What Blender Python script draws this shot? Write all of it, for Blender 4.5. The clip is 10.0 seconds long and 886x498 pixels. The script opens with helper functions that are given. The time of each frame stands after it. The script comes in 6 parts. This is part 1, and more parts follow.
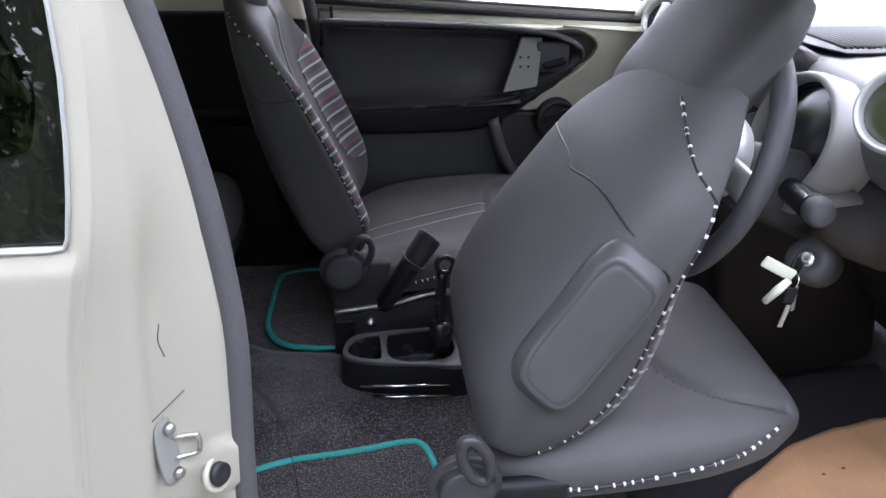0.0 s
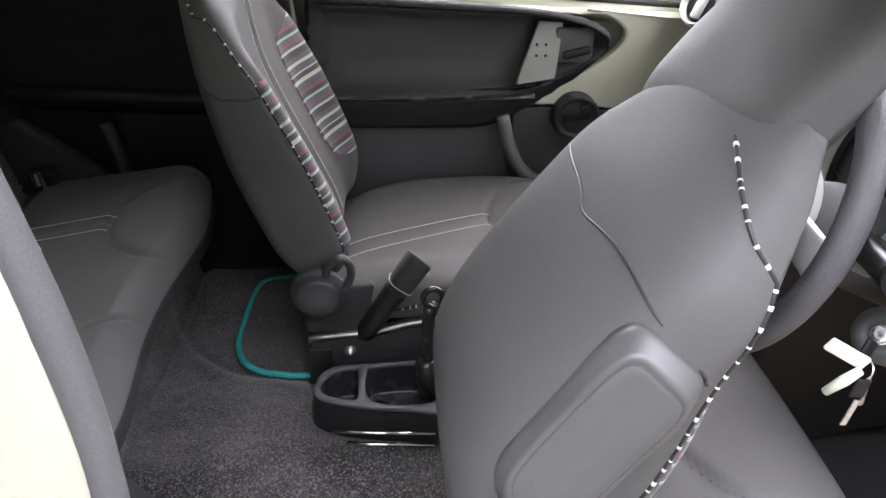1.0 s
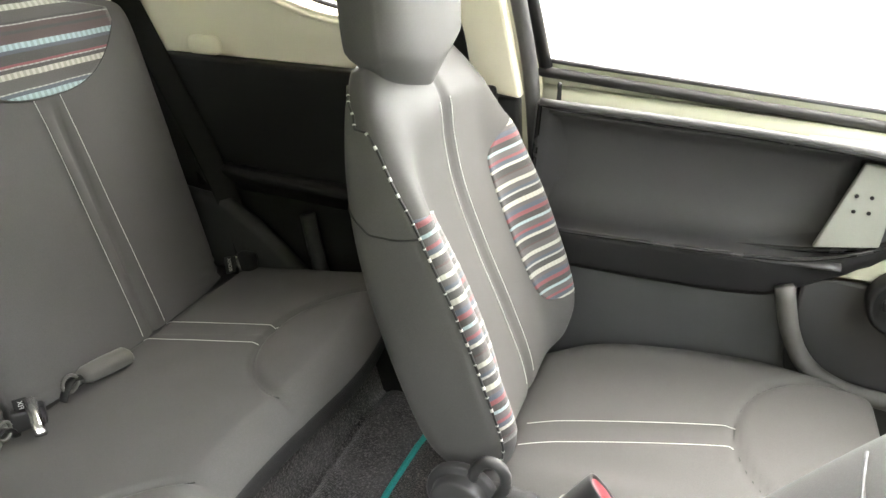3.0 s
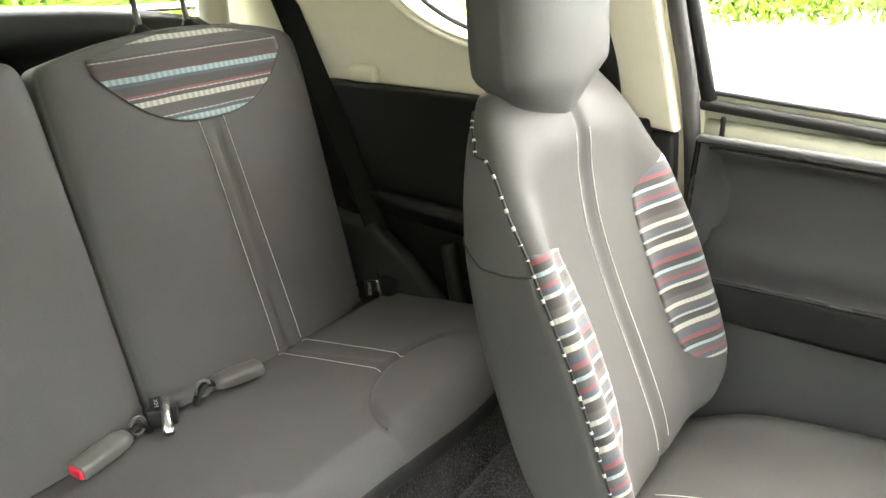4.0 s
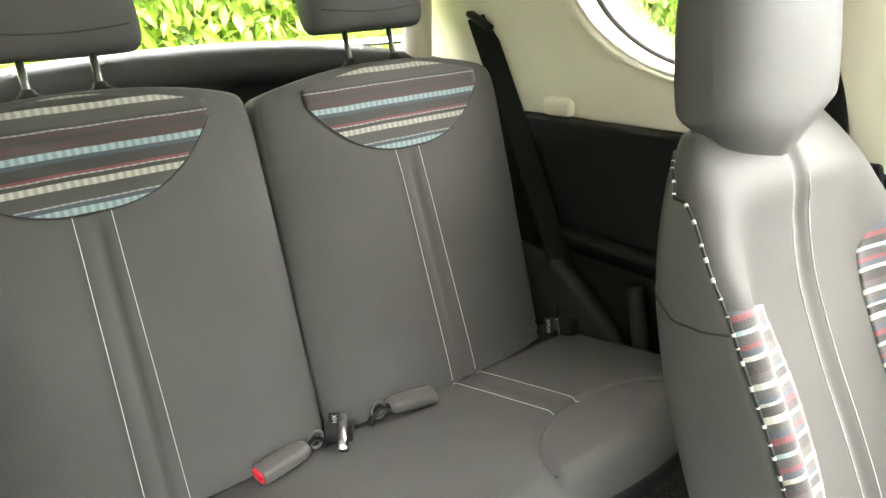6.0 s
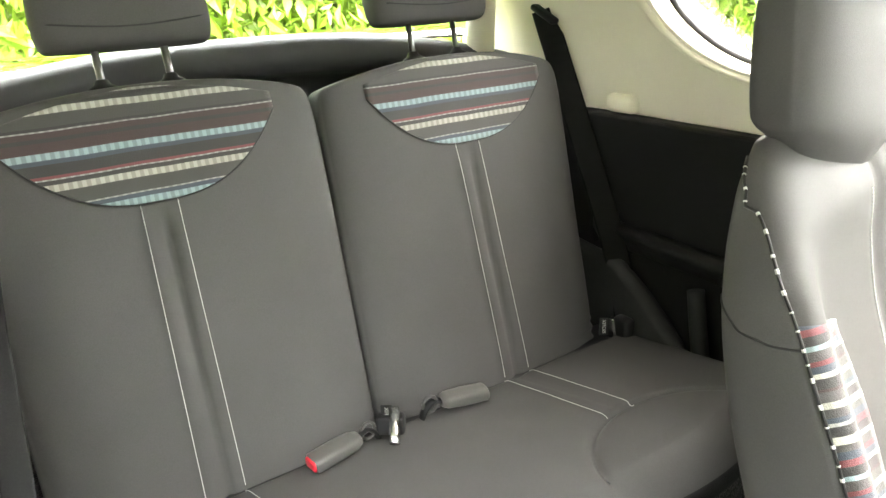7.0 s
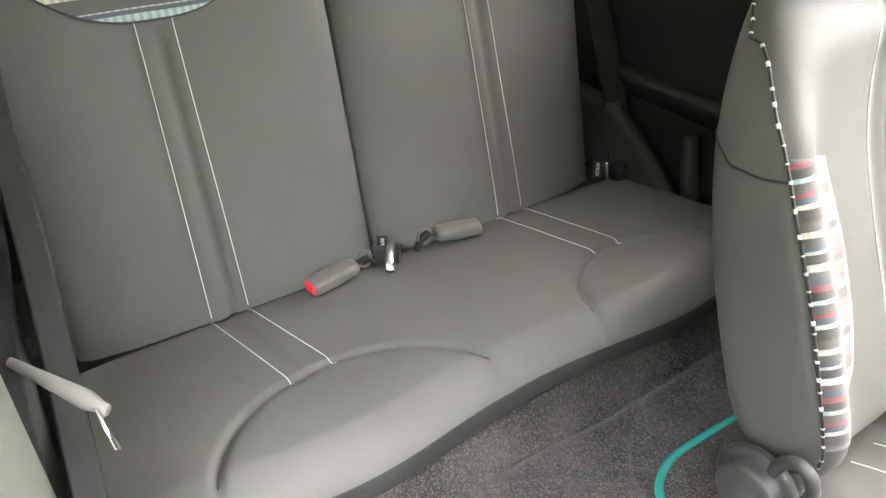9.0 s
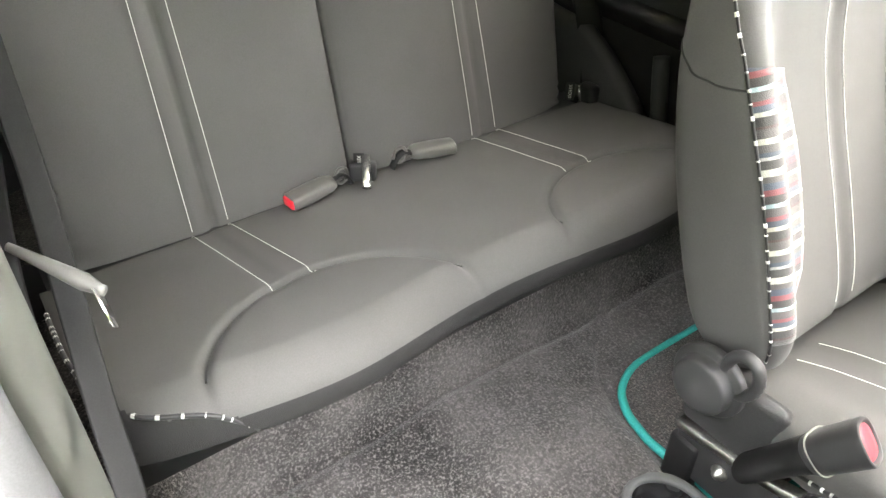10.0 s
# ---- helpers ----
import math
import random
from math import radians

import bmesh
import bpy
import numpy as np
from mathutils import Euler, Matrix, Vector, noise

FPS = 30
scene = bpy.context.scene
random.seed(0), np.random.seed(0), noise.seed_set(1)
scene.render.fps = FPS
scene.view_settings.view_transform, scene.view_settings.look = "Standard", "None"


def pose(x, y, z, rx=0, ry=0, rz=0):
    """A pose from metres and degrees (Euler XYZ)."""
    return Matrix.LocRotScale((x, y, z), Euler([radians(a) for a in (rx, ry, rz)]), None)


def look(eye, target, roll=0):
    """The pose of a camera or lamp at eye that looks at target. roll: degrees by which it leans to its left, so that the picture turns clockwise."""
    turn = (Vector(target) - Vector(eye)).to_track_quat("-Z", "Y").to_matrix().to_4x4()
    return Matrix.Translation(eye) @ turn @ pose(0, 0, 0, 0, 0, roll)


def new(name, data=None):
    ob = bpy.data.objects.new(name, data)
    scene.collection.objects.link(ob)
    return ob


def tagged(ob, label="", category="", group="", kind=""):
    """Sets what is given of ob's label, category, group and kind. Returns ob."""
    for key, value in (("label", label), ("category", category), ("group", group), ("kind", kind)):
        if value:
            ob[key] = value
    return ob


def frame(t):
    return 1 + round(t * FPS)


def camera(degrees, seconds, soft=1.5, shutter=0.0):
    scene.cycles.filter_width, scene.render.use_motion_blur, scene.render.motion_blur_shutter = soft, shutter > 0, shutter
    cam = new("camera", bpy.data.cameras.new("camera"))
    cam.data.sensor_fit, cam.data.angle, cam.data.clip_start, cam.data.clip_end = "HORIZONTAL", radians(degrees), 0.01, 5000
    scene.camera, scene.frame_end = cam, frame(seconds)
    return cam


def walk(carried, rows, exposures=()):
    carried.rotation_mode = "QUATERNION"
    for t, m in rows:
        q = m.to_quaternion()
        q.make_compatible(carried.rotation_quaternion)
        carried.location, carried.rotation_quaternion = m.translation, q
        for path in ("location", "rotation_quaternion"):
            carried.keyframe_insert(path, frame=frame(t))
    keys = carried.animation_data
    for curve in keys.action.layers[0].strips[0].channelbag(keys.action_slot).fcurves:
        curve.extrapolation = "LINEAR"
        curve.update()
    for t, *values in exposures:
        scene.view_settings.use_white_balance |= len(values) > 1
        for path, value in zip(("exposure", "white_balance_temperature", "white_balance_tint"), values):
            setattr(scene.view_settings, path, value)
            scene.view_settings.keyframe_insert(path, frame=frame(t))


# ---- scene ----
cam = camera(63.5, 10.0)
PATH = [
    (0, (0.713, -1.155, 1.305), (0.893, 0.598, 0.36), 0.2),
    (0.5, (0.74, -1.029, 1.289), (0.927, 0.698, 0.297), 1.0),
    (1, (0.784, -0.924, 1.297), (0.906, 0.786, 0.267), 1.3),
    (1.5, (0.813, -0.824, 1.289), (0.813, 0.894, 0.266), 1.9),
    (2, (0.831, -0.697, 1.29), (0.65, 1.022, 0.285), 1.8),
    (2.5, (0.839, -0.608, 1.285), (0.451, 1.11, 0.336), 0.9),
    (3, (0.872, -0.535, 1.277), (0.221, 1.141, 0.401), 0.1),
    (3.2, (0.892, -0.511, 1.274), (0.107, 1.12, 0.425), -0.4),
    (4.5, (0.913, -0.448, 1.245), (-0.298, 0.955, 0.493), -2.3),
    (5, (0.905, -0.446, 1.25), (-0.418, 0.861, 0.514), -2.6),
    (5.5, (0.899, -0.44, 1.248), (-0.517, 0.781, 0.538), -2.9),
    (6, (0.892, -0.44, 1.251), (-0.593, 0.715, 0.573), -3.2),
    (7.3, (0.879, -0.443, 1.261), (-0.693, 0.556, 0.533), -2.8),
    (7.5, (0.879, -0.446, 1.259), (-0.685, 0.54, 0.497), -2.7),
    (8, (0.88, -0.451, 1.255), (-0.646, 0.516, 0.398), -2.2),
    (8.5, (0.886, -0.455, 1.249), (-0.592, 0.497, 0.296), -1.7),
    (9, (0.898, -0.462, 1.241), (-0.51, 0.477, 0.176), -1.0),
    (9.5, (0.914, -0.473, 1.237), (-0.426, 0.464, 0.085), -0.2),
    (10, (0.937, -0.49, 1.231), (-0.351, 0.45, 0.025), 0.4),
]
# ---- world, sun and exposure ----
EXPOSURES = [(0.0, 3.7, 5900, 25), (0.5, 3.8, 5850, 25), (1.0, 4.55, 6450, 22), (1.5, 5.1, 7100, 16), (2.5, 5.7, 6950, 12), (4.0, 5.85, 7150, 10), (5.5, 5.95, 7100, 10), (8.0, 6.2, 7100, 11), (10.0, 6.25, 7050, 12)]
walk(cam, [(t, look(eye, target, roll)) for t, eye, target, roll in PATH], EXPOSURES)

world = bpy.data.worlds.new("sky")
scene.world = world
world.use_nodes = True
wn = world.node_tree.nodes
sky = wn.new("ShaderNodeTexSky")
sky.sky_type, sky.sun_disc = "NISHITA", False
sky.sun_elevation, sky.sun_rotation = radians(59), radians(15)
sky.air_density, sky.dust_density = 1.2, 3.0
wn["Background"].inputs[1].default_value = 0.15
cloud = wn.new("ShaderNodeHueSaturation")
cloud.inputs["Saturation"].default_value = 0.35
world.node_tree.links.new(sky.outputs[0], cloud.inputs["Color"])
veil = wn.new("ShaderNodeMix")
veil.data_type = "RGBA"
veil.inputs["Factor"].default_value = 0.65
veil.inputs["B"].default_value = (5.0, 5.2, 5.5, 1)  # even cloud cover
world.node_tree.links.new(cloud.outputs[0], veil.inputs["A"])
world.node_tree.links.new(veil.outputs["Result"], wn["Background"].inputs[0])
sun = new("sun", bpy.data.lights.new("sun", "SUN"))
sun.data.energy, sun.data.angle, sun.data.color = 0.35, radians(80), (1.0, 0.97, 0.93)
sun.matrix_world = look((0.8, 3.0, 5.2), (0, 0, 0))


# ---- materials ----
def material(name, color, rough=0.5, metal=0.0, grain=0.0, grain_size=400.0, bump=0.0, bump_size=600.0,
             stain=0.0, stain_size=6.0, spec=0.5, coat=0.0, sheen=0.0, transmission=0.0, ior=1.45):
    m = bpy.data.materials.new(name)
    m.use_nodes = True
    n, l = m.node_tree.nodes, m.node_tree.links
    b = n["Principled BSDF"]
    b.inputs["Base Color"].default_value = (*color, 1)
    b.inputs["Roughness"].default_value = rough
    b.inputs["Metallic"].default_value = metal
    b.inputs["Specular IOR Level"].default_value = spec
    b.inputs["Coat Weight"].default_value = coat
    b.inputs["Coat Roughness"].default_value = 0.06
    b.inputs["Sheen Weight"].default_value = sheen
    b.inputs["Transmission Weight"].default_value = transmission
    b.inputs["IOR"].default_value = ior
    co = n.new("ShaderNodeTexCoord")
    if grain or stain:
        g, s = n.new("ShaderNodeTexNoise"), n.new("ShaderNodeTexNoise")
        g.inputs["Scale"].default_value, s.inputs["Scale"].default_value = grain_size, stain_size
        g.inputs["Detail"].default_value, s.inputs["Detail"].default_value = 3, 5
        l.new(co.outputs["Object"], g.inputs["Vector"])
        l.new(co.outputs["Object"], s.inputs["Vector"])
        last = None
        for tex, amount in ((g, grain), (s, stain)):
            r = n.new("ShaderNodeMapRange")
            r.inputs["From Min"].default_value, r.inputs["From Max"].default_value = 0.3, 0.7
            r.inputs["To Min"].default_value, r.inputs["To Max"].default_value = 1 - amount, 1 + amount
            l.new(tex.outputs["Fac"], r.inputs["Value"])
            if last is None:
                last = r
            else:
                mu = n.new("ShaderNodeMath")
                mu.operation = "MULTIPLY"
                l.new(last.outputs[0], mu.inputs[0])
                l.new(r.outputs[0], mu.inputs[1])
                last = mu
        mix = n.new("ShaderNodeVectorMath")
        mix.operation = "SCALE"
        mix.inputs[0].default_value = color
        l.new(last.outputs[0], mix.inputs["Scale"])
        l.new(mix.outputs[0], b.inputs["Base Color"])
        rr = n.new("ShaderNodeMapRange")
        rr.inputs["From Min"].default_value, rr.inputs["From Max"].default_value = 0.3, 0.7
        rr.inputs["To Min"].default_value, rr.inputs["To Max"].default_value = max(rough - 0.06, 0.02), min(rough + 0.08, 1)
        l.new(s.outputs["Fac"], rr.inputs["Value"])
        l.new(rr.outputs[0], b.inputs["Roughness"])
    if bump:
        t = n.new("ShaderNodeTexNoise")
        t.inputs["Scale"].default_value, t.inputs["Detail"].default_value = bump_size, 2
        l.new(co.outputs["Object"], t.inputs["Vector"])
        bp = n.new("ShaderNodeBump")
        bp.inputs["Strength"].default_value, bp.inputs["Distance"].default_value = bump, 0.002
        l.new(t.outputs["Fac"], bp.inputs["Height"])
        l.new(bp.outputs[0], b.inputs["Normal"])
    return m


LEATHER = material("leatherette", (0.074, 0.073, 0.071), 0.60, grain=0.08, grain_size=700, bump=0.12, bump_size=900, stain=0.06, stain_size=9, spec=0.24)
COVER = material("moulded_cover", (0.062, 0.062, 0.061), 0.40, grain=0.05, grain_size=700, bump=0.08, bump_size=900, stain=0.08, stain_size=14, spec=0.55)
PLASTIC = material("black_plastic", (0.0105, 0.0105, 0.011), 0.5, grain=0.15, grain_size=900, bump=0.2, bump_size=1400, stain=0.1, spec=0.3)
GREYPLASTIC = material("grey_plastic", (0.06, 0.062, 0.063), 0.5, grain=0.1, grain_size=900, bump=0.25, bump_size=1300, stain=0.08)
SHINY = material("shiny_black_plastic", (0.015, 0.015, 0.016), 0.22, stain=0.1, stain_size=20)
CREAM = material("cream_plastic", (0.80, 0.75, 0.61), 0.55, grain=0.04, grain_size=900, bump=0.1, bump_size=1200, stain=0.04)
PAINT = material("white_paint", (0.37, 0.36, 0.285), 0.42, grain=0.01, grain_size=120, coat=0.12)
PAINTCREAM = material("door_paint", (0.42, 0.425, 0.33), 0.35, stain=0.03, stain_size=5, coat=0.4)
SILVER = material("silver_plastic", (0.50, 0.51, 0.49), 0.38, metal=0.5, grain=0.05, grain_size=900, stain=0.05)
CHROME = material("chrome", (0.75, 0.75, 0.75), 0.18, metal=1.0, stain=0.1, stain_size=40)
STEEL = material("zinc_steel", (0.55, 0.55, 0.52), 0.35, metal=1.0, grain=0.2, grain_size=300, stain=0.2, stain_size=30)
RUBBER = material("grey_rubber", (0.075, 0.075, 0.077), 0.7, grain=0.12, grain_size=600, stain=0.12)
BLACKRUBBER = material("black_rubber", (0.012, 0.012, 0.013), 0.55, stain=0.1)
WEBBING = material("belt_webbing", (0.010, 0.0098, 0.010), 0.75, grain=0.2, grain_size=900, bump=0.12, bump_size=1600, spec=0.2)


def pile(name, dark, light, size, stain):
    """Cut pile: dark tufts with paler fibres between, trodden in places."""
    m = material(name, dark, 0.95, grain=0.3, grain_size=size * 0.5, bump=1.0, bump_size=size * 1.2, stain=stain, stain_size=7, sheen=0.25, spec=0.1)
    n, l = m.node_tree.nodes, m.node_tree.links
    b = n["Principled BSDF"]
    base = b.inputs["Base Color"].links[0].from_socket
    co = n.new("ShaderNodeTexCoord")
    t = n.new("ShaderNodeTexNoise")
    t.inputs["Scale"].default_value, t.inputs["Detail"].default_value, t.inputs["Roughness"].default_value = size, 3, 0.7
    l.new(co.outputs["Object"], t.inputs["Vector"])
    r = n.new("ShaderNodeMapRange")
    r.inputs["From Min"].default_value, r.inputs["From Max"].default_value = 0.50, 0.66
    l.new(t.outputs["Fac"], r.inputs["Value"])
    x = n.new("ShaderNodeMix")
    x.data_type = "RGBA"
    l.new(r.outputs[0], x.inputs["Factor"])
    l.new(base, x.inputs["A"])
    x.inputs["B"].default_value = (*light, 1)
    l.new(x.outputs["Result"], b.inputs["Base Color"])
    return m


CARPET = pile("carpet", (0.043, 0.040, 0.040), (0.145, 0.134, 0.133), 250, 0.8)
MAT = pile("mat_pile", (0.026, 0.024, 0.024), (0.17, 0.15, 0.14), 330, 0.2)
TEAL = material("teal_binding", (0.015, 0.30, 0.27), 0.6, grain=0.2, grain_size=400)
THREAD = material("white_thread", (0.55, 0.55, 0.52), 0.7)
PIPE = material("piping_black", (0.02, 0.02, 0.021), 0.5)
RED = material("red_plastic", (0.65, 0.02, 0.04), 0.35)
DARKRED = material("dull_red_plastic", (0.22, 0.03, 0.04), 0.45)
PAPER = material("brown_paper", (0.48, 0.28, 0.14), 0.8, grain=0.05, grain_size=200, bump=0.3, bump_size=25, stain=0.12, stain_size=8)
LINER = material("headlining", (0.74, 0.72, 0.66), 0.9, grain=0.08, grain_size=500, stain=0.04)
TAG = material("printed_tag", (0.6, 0.6, 0.58), 0.6, stain=0.1, stain_size=60)
BUCKLE = material("buckle_plastic", (0.09, 0.088, 0.083), 0.4, grain=0.05, grain_size=900, stain=0.08)
MIRROR = material("mirror", (0.85, 0.87, 0.87), 0.02, metal=1.0)
PALEGREY = material("pale_grey_plastic", (0.10, 0.098, 0.093), 0.45, grain=0.05, grain_size=900, stain=0.08)
DARKSTEEL = material("dark_steel", (0.16, 0.16, 0.16), 0.3, metal=1.0, stain=0.1)
PILLARGREY = material("grey_green_plastic", (0.075, 0.077, 0.067), 0.55, grain=0.05, grain_size=900, bump=0.1, bump_size=1200, stain=0.05)
DOORTRIM = material("charcoal_plastic", (0.042, 0.042, 0.043), 0.38, grain=0.12, grain_size=900, bump=0.2, bump_size=1300, stain=0.1, spec=0.5)
POD = material("pale_pod_plastic", (0.30, 0.30, 0.28), 0.42, grain=0.05, grain_size=900, stain=0.05)
DASHGREY = material("dash_plastic", (0.12, 0.122, 0.125), 0.45, grain=0.08, grain_size=900, bump=0.2, bump_size=1300, stain=0.06)
RIMBLACK = material("grained_rim", (0.055, 0.055, 0.058), 0.40, grain=0.1, grain_size=900, bump=0.5, bump_size=700, stain=0.1)
ARCHGREY = material("dark_grey_plastic", (0.026, 0.026, 0.027), 0.6, grain=0.2, grain_size=500, bump=0.3, bump_size=700, stain=0.12)
PULLGREY = material("pull_plate_plastic", (0.22, 0.225, 0.20), 0.5, grain=0.05, grain_size=900, bump=0.15, bump_size=1300, stain=0.05)
KNOBGREY = material("matt_black_plastic", (0.035, 0.035, 0.036), 0.42, grain=0.08, grain_size=900, bump=0.1, bump_size=1300, stain=0.08)
FLECK = material("pale_thread", (0.64, 0.64, 0.61), 0.7)
SKIRT = material("black_cloth", (0.012, 0.0115, 0.012), 0.75, grain=0.2, grain_size=700, bump=0.3, bump_size=900)
KEYGREEN = material("pale_key_fob", (0.75, 0.78, 0.62), 0.4)
GLASS = material("window_glass", (0.97, 1.0, 0.98), 0.0, transmission=1.0, ior=1.45)
DARKGLASS = material("dark_glass", (0.07, 0.08, 0.075), 0.0, transmission=1.0, ior=1.5)
LENS = material("dial_glass", (0.05, 0.06, 0.03), 0.05, spec=0.6)
GROUND = material("pale_asphalt", (0.095, 0.093, 0.088), 0.9, grain=0.25, grain_size=60, bump=0.4, bump_size=80, stain=0.15, stain_size=0.6)
LEAF = material("leaf", (0.16, 0.26, 0.02), 0.5, stain=0.5, stain_size=1.5)
# darker copy of the leaf colour, with the trees' shade put into it
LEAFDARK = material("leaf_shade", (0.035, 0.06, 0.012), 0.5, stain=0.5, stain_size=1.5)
BARK = material("bark", (0.10, 0.08, 0.06), 0.9, grain=0.3, grain_size=30, bump=0.8, bump_size=30, stain=0.3)
CARDARK = material("dark_car_paint", (0.03, 0.03, 0.035), 0.3, coat=0.6, stain=0.1)


def striped(name, stripes, period, checks, low=0.62):
    """Woven stripes across local z, with a fine check on the pale ones."""
    m = bpy.data.materials.new(name)
    m.use_nodes = True
    n, l = m.node_tree.nodes, m.node_tree.links
    b = n["Principled BSDF"]
    b.inputs["Roughness"].default_value = 0.75
    b.inputs["Sheen Weight"].default_value = 0.2
    co, sep = n.new("ShaderNodeTexCoord"), n.new("ShaderNodeSeparateXYZ")
    l.new(co.outputs["Object"], sep.inputs[0])
    wob = n.new("ShaderNodeTexNoise")
    wob.inputs["Scale"].default_value = 14
    l.new(co.outputs["Object"], wob.inputs["Vector"])
    add = n.new("ShaderNodeMath")
    add.operation = "MULTIPLY_ADD"
    add.inputs[1].default_value = 0.003
    l.new(wob.outputs["Fac"], add.inputs[0])
    l.new(sep.outputs["Z"], add.inputs[2])
    div = n.new("ShaderNodeMath")
    div.operation = "DIVIDE"
    div.inputs[1].default_value = period
    l.new(add.outputs[0], div.inputs[0])
    fr = n.new("ShaderNodeMath")
    fr.operation = "FRACT"
    l.new(div.outputs[0], fr.inputs[0])
    ramp = n.new("ShaderNodeValToRGB")
    ramp.color_ramp.interpolation = "CONSTANT"
    els = ramp.color_ramp.elements
    at = 0.0
    total = sum(w for w, _ in stripes)
    for i, (w, c) in enumerate(stripes):
        e = els[i] if i < 2 else els.new(at / total)
        e.position, e.color = at / total, (*c, 1)
        at += w
    l.new(fr.outputs[0], ramp.inputs[0])
    wave = n.new("ShaderNodeTexWave")
    wave.bands_direction = "Y"
    wave.inputs["Scale"].default_value, wave.inputs["Distortion"].default_value = checks, 0.6
    l.new(co.outputs["Object"], wave.inputs["Vector"])
    rng = n.new("ShaderNodeMapRange")
    rng.inputs["To Min"].default_value, rng.inputs["To Max"].default_value = low, 1.06
    rng.inputs["From Min"].default_value, rng.inputs["From Max"].default_value = 0.4, 0.6
    l.new(wave.outputs["Fac"], rng.inputs["Value"])
    pale = n.new("ShaderNodeRGBToBW")
    l.new(ramp.outputs[0], pale.inputs[0])
    much = n.new("ShaderNodeMapRange")
    much.inputs["From Min"].default_value, much.inputs["From Max"].default_value = 0.17, 0.19
    l.new(pale.outputs[0], much.inputs["Value"])
    dash = n.new("ShaderNodeMix")
    dash.inputs["A"].default_value = 1.0
    l.new(much.outputs[0], dash.inputs["Factor"])
    l.new(rng.outputs[0], dash.inputs["B"])
    sc = n.new("ShaderNodeVectorMath")
    sc.operation = "SCALE"
    l.new(ramp.outputs[0], sc.inputs[0])
    l.new(dash.outputs[0], sc.inputs["Scale"])
    l.new(sc.outputs[0], b.inputs["Base Color"])
    wv = n.new("ShaderNodeTexNoise")
    wv.inputs["Scale"].default_value = 900
    l.new(co.outputs["Object"], wv.inputs["Vector"])
    bp = n.new("ShaderNodeBump")
    bp.inputs["Strength"].default_value, bp.inputs["Distance"].default_value = 0.5, 0.002
    l.new(wv.outputs["Fac"], bp.inputs["Height"])
    l.new(bp.outputs[0], b.inputs["Normal"])
    return m


DK, DG, CR, WH = (0.036, 0.034, 0.034), (0.055, 0.054, 0.050), (0.36, 0.355, 0.31), (0.30, 0.30, 0.285)
BL, SB, RD, BR = (0.24, 0.33, 0.35), (0.050, 0.065, 0.085), (0.17, 0.045, 0.052), (0.055, 0.034, 0.034)
# from the lower edge upwards
STRIPES_A = striped("striped_weave", [(5, BL), (3, SB), (1, WH), (10, DG), (5, CR), (3, DK), (1, WH), (2, RD), (8, DK), (3, SB), (5, BL), (7, BR), (3, DK), (4, BR),
                                      (1, WH), (2, DK), (9, DG), (5, CR), (5, DK), (2, WH), (4, DK)], 0.155, 30, 0.72)
PB, GB = (0.36, 0.355, 0.31), (0.068, 0.066, 0.064)
STRIPES_B = striped("striped_weave_fine", [(4, RD), (5, SB), (4, GB), (5, PB), (6, DK), (2, WH), (3, SB), (5, GB), (4, PB), (6, GB), (2, BR), (6, DK), (3, PB), (4, SB),
                                           (3, RD), (6, GB), (3, BL), (6, DK)], 0.122, 62, 0.93)


# ---- mesh helpers ----
def part(name, bm, mat, parent=None, label="", smooth=True, m=None):
    me = bpy.data.meshes.new(name)
    bm.normal_update()
    bm.to_mesh(me)
    bm.free()
    me.materials.append(mat)
    if smooth:
        me.shade_smooth()
    ob = new(name, me)
    if parent is not None:
        ob.parent = parent
    if m is not None:
        ob.matrix_basis = m
    if label:
        ob["label"] = label
    return ob


def thing(name, label, category, m=None, group="", kind=""):
    ob = new(name)
    ob.empty_display_size = 0.05
    if m is not None:
        ob.matrix_basis = m
    return tagged(ob, label, category, group, kind)


def solid(name, bm, mat, label, category, m=None, group="", kind="", smooth=True):
    return tagged(part(name, bm, mat, None, "", smooth, m), label, category, group, kind)


def sharpen(ob, degrees=38):
    ob.data.set_sharp_from_angle(angle=radians(degrees))
    return ob


def grid(nu, nv, fn, close_u=False, bm=None):
    bm = bm or bmesh.new()
    vs = [[bm.verts.new(fn(i / (nu if close_u else nu - 1), j / (nv - 1))) for i in range(nu)] for j in range(nv)]
    for j in range(nv - 1):
        for i in range(nu if close_u else nu - 1):
            k = (i + 1) % nu
            bm.faces.new((vs[j][i], vs[j][k], vs[j + 1][k], vs[j + 1][i]))
    return bm, vs


def loft(rings, cap=True, bm=None):
    """Closed rings of points, joined one to the next."""
    bm = bm or bmesh.new()
    vs = [[bm.verts.new(p) for p in r] for r in rings]
    n = len(vs[0])
    for a, b in zip(vs, vs[1:]):
        for i in range(n):
            k = (i + 1) % n
            bm.faces.new((a[i], a[k], b[k], b[i]))
    if cap:
        bm.faces.new(list(reversed(vs[0])))
        bm.faces.new(vs[-1])
    return bm


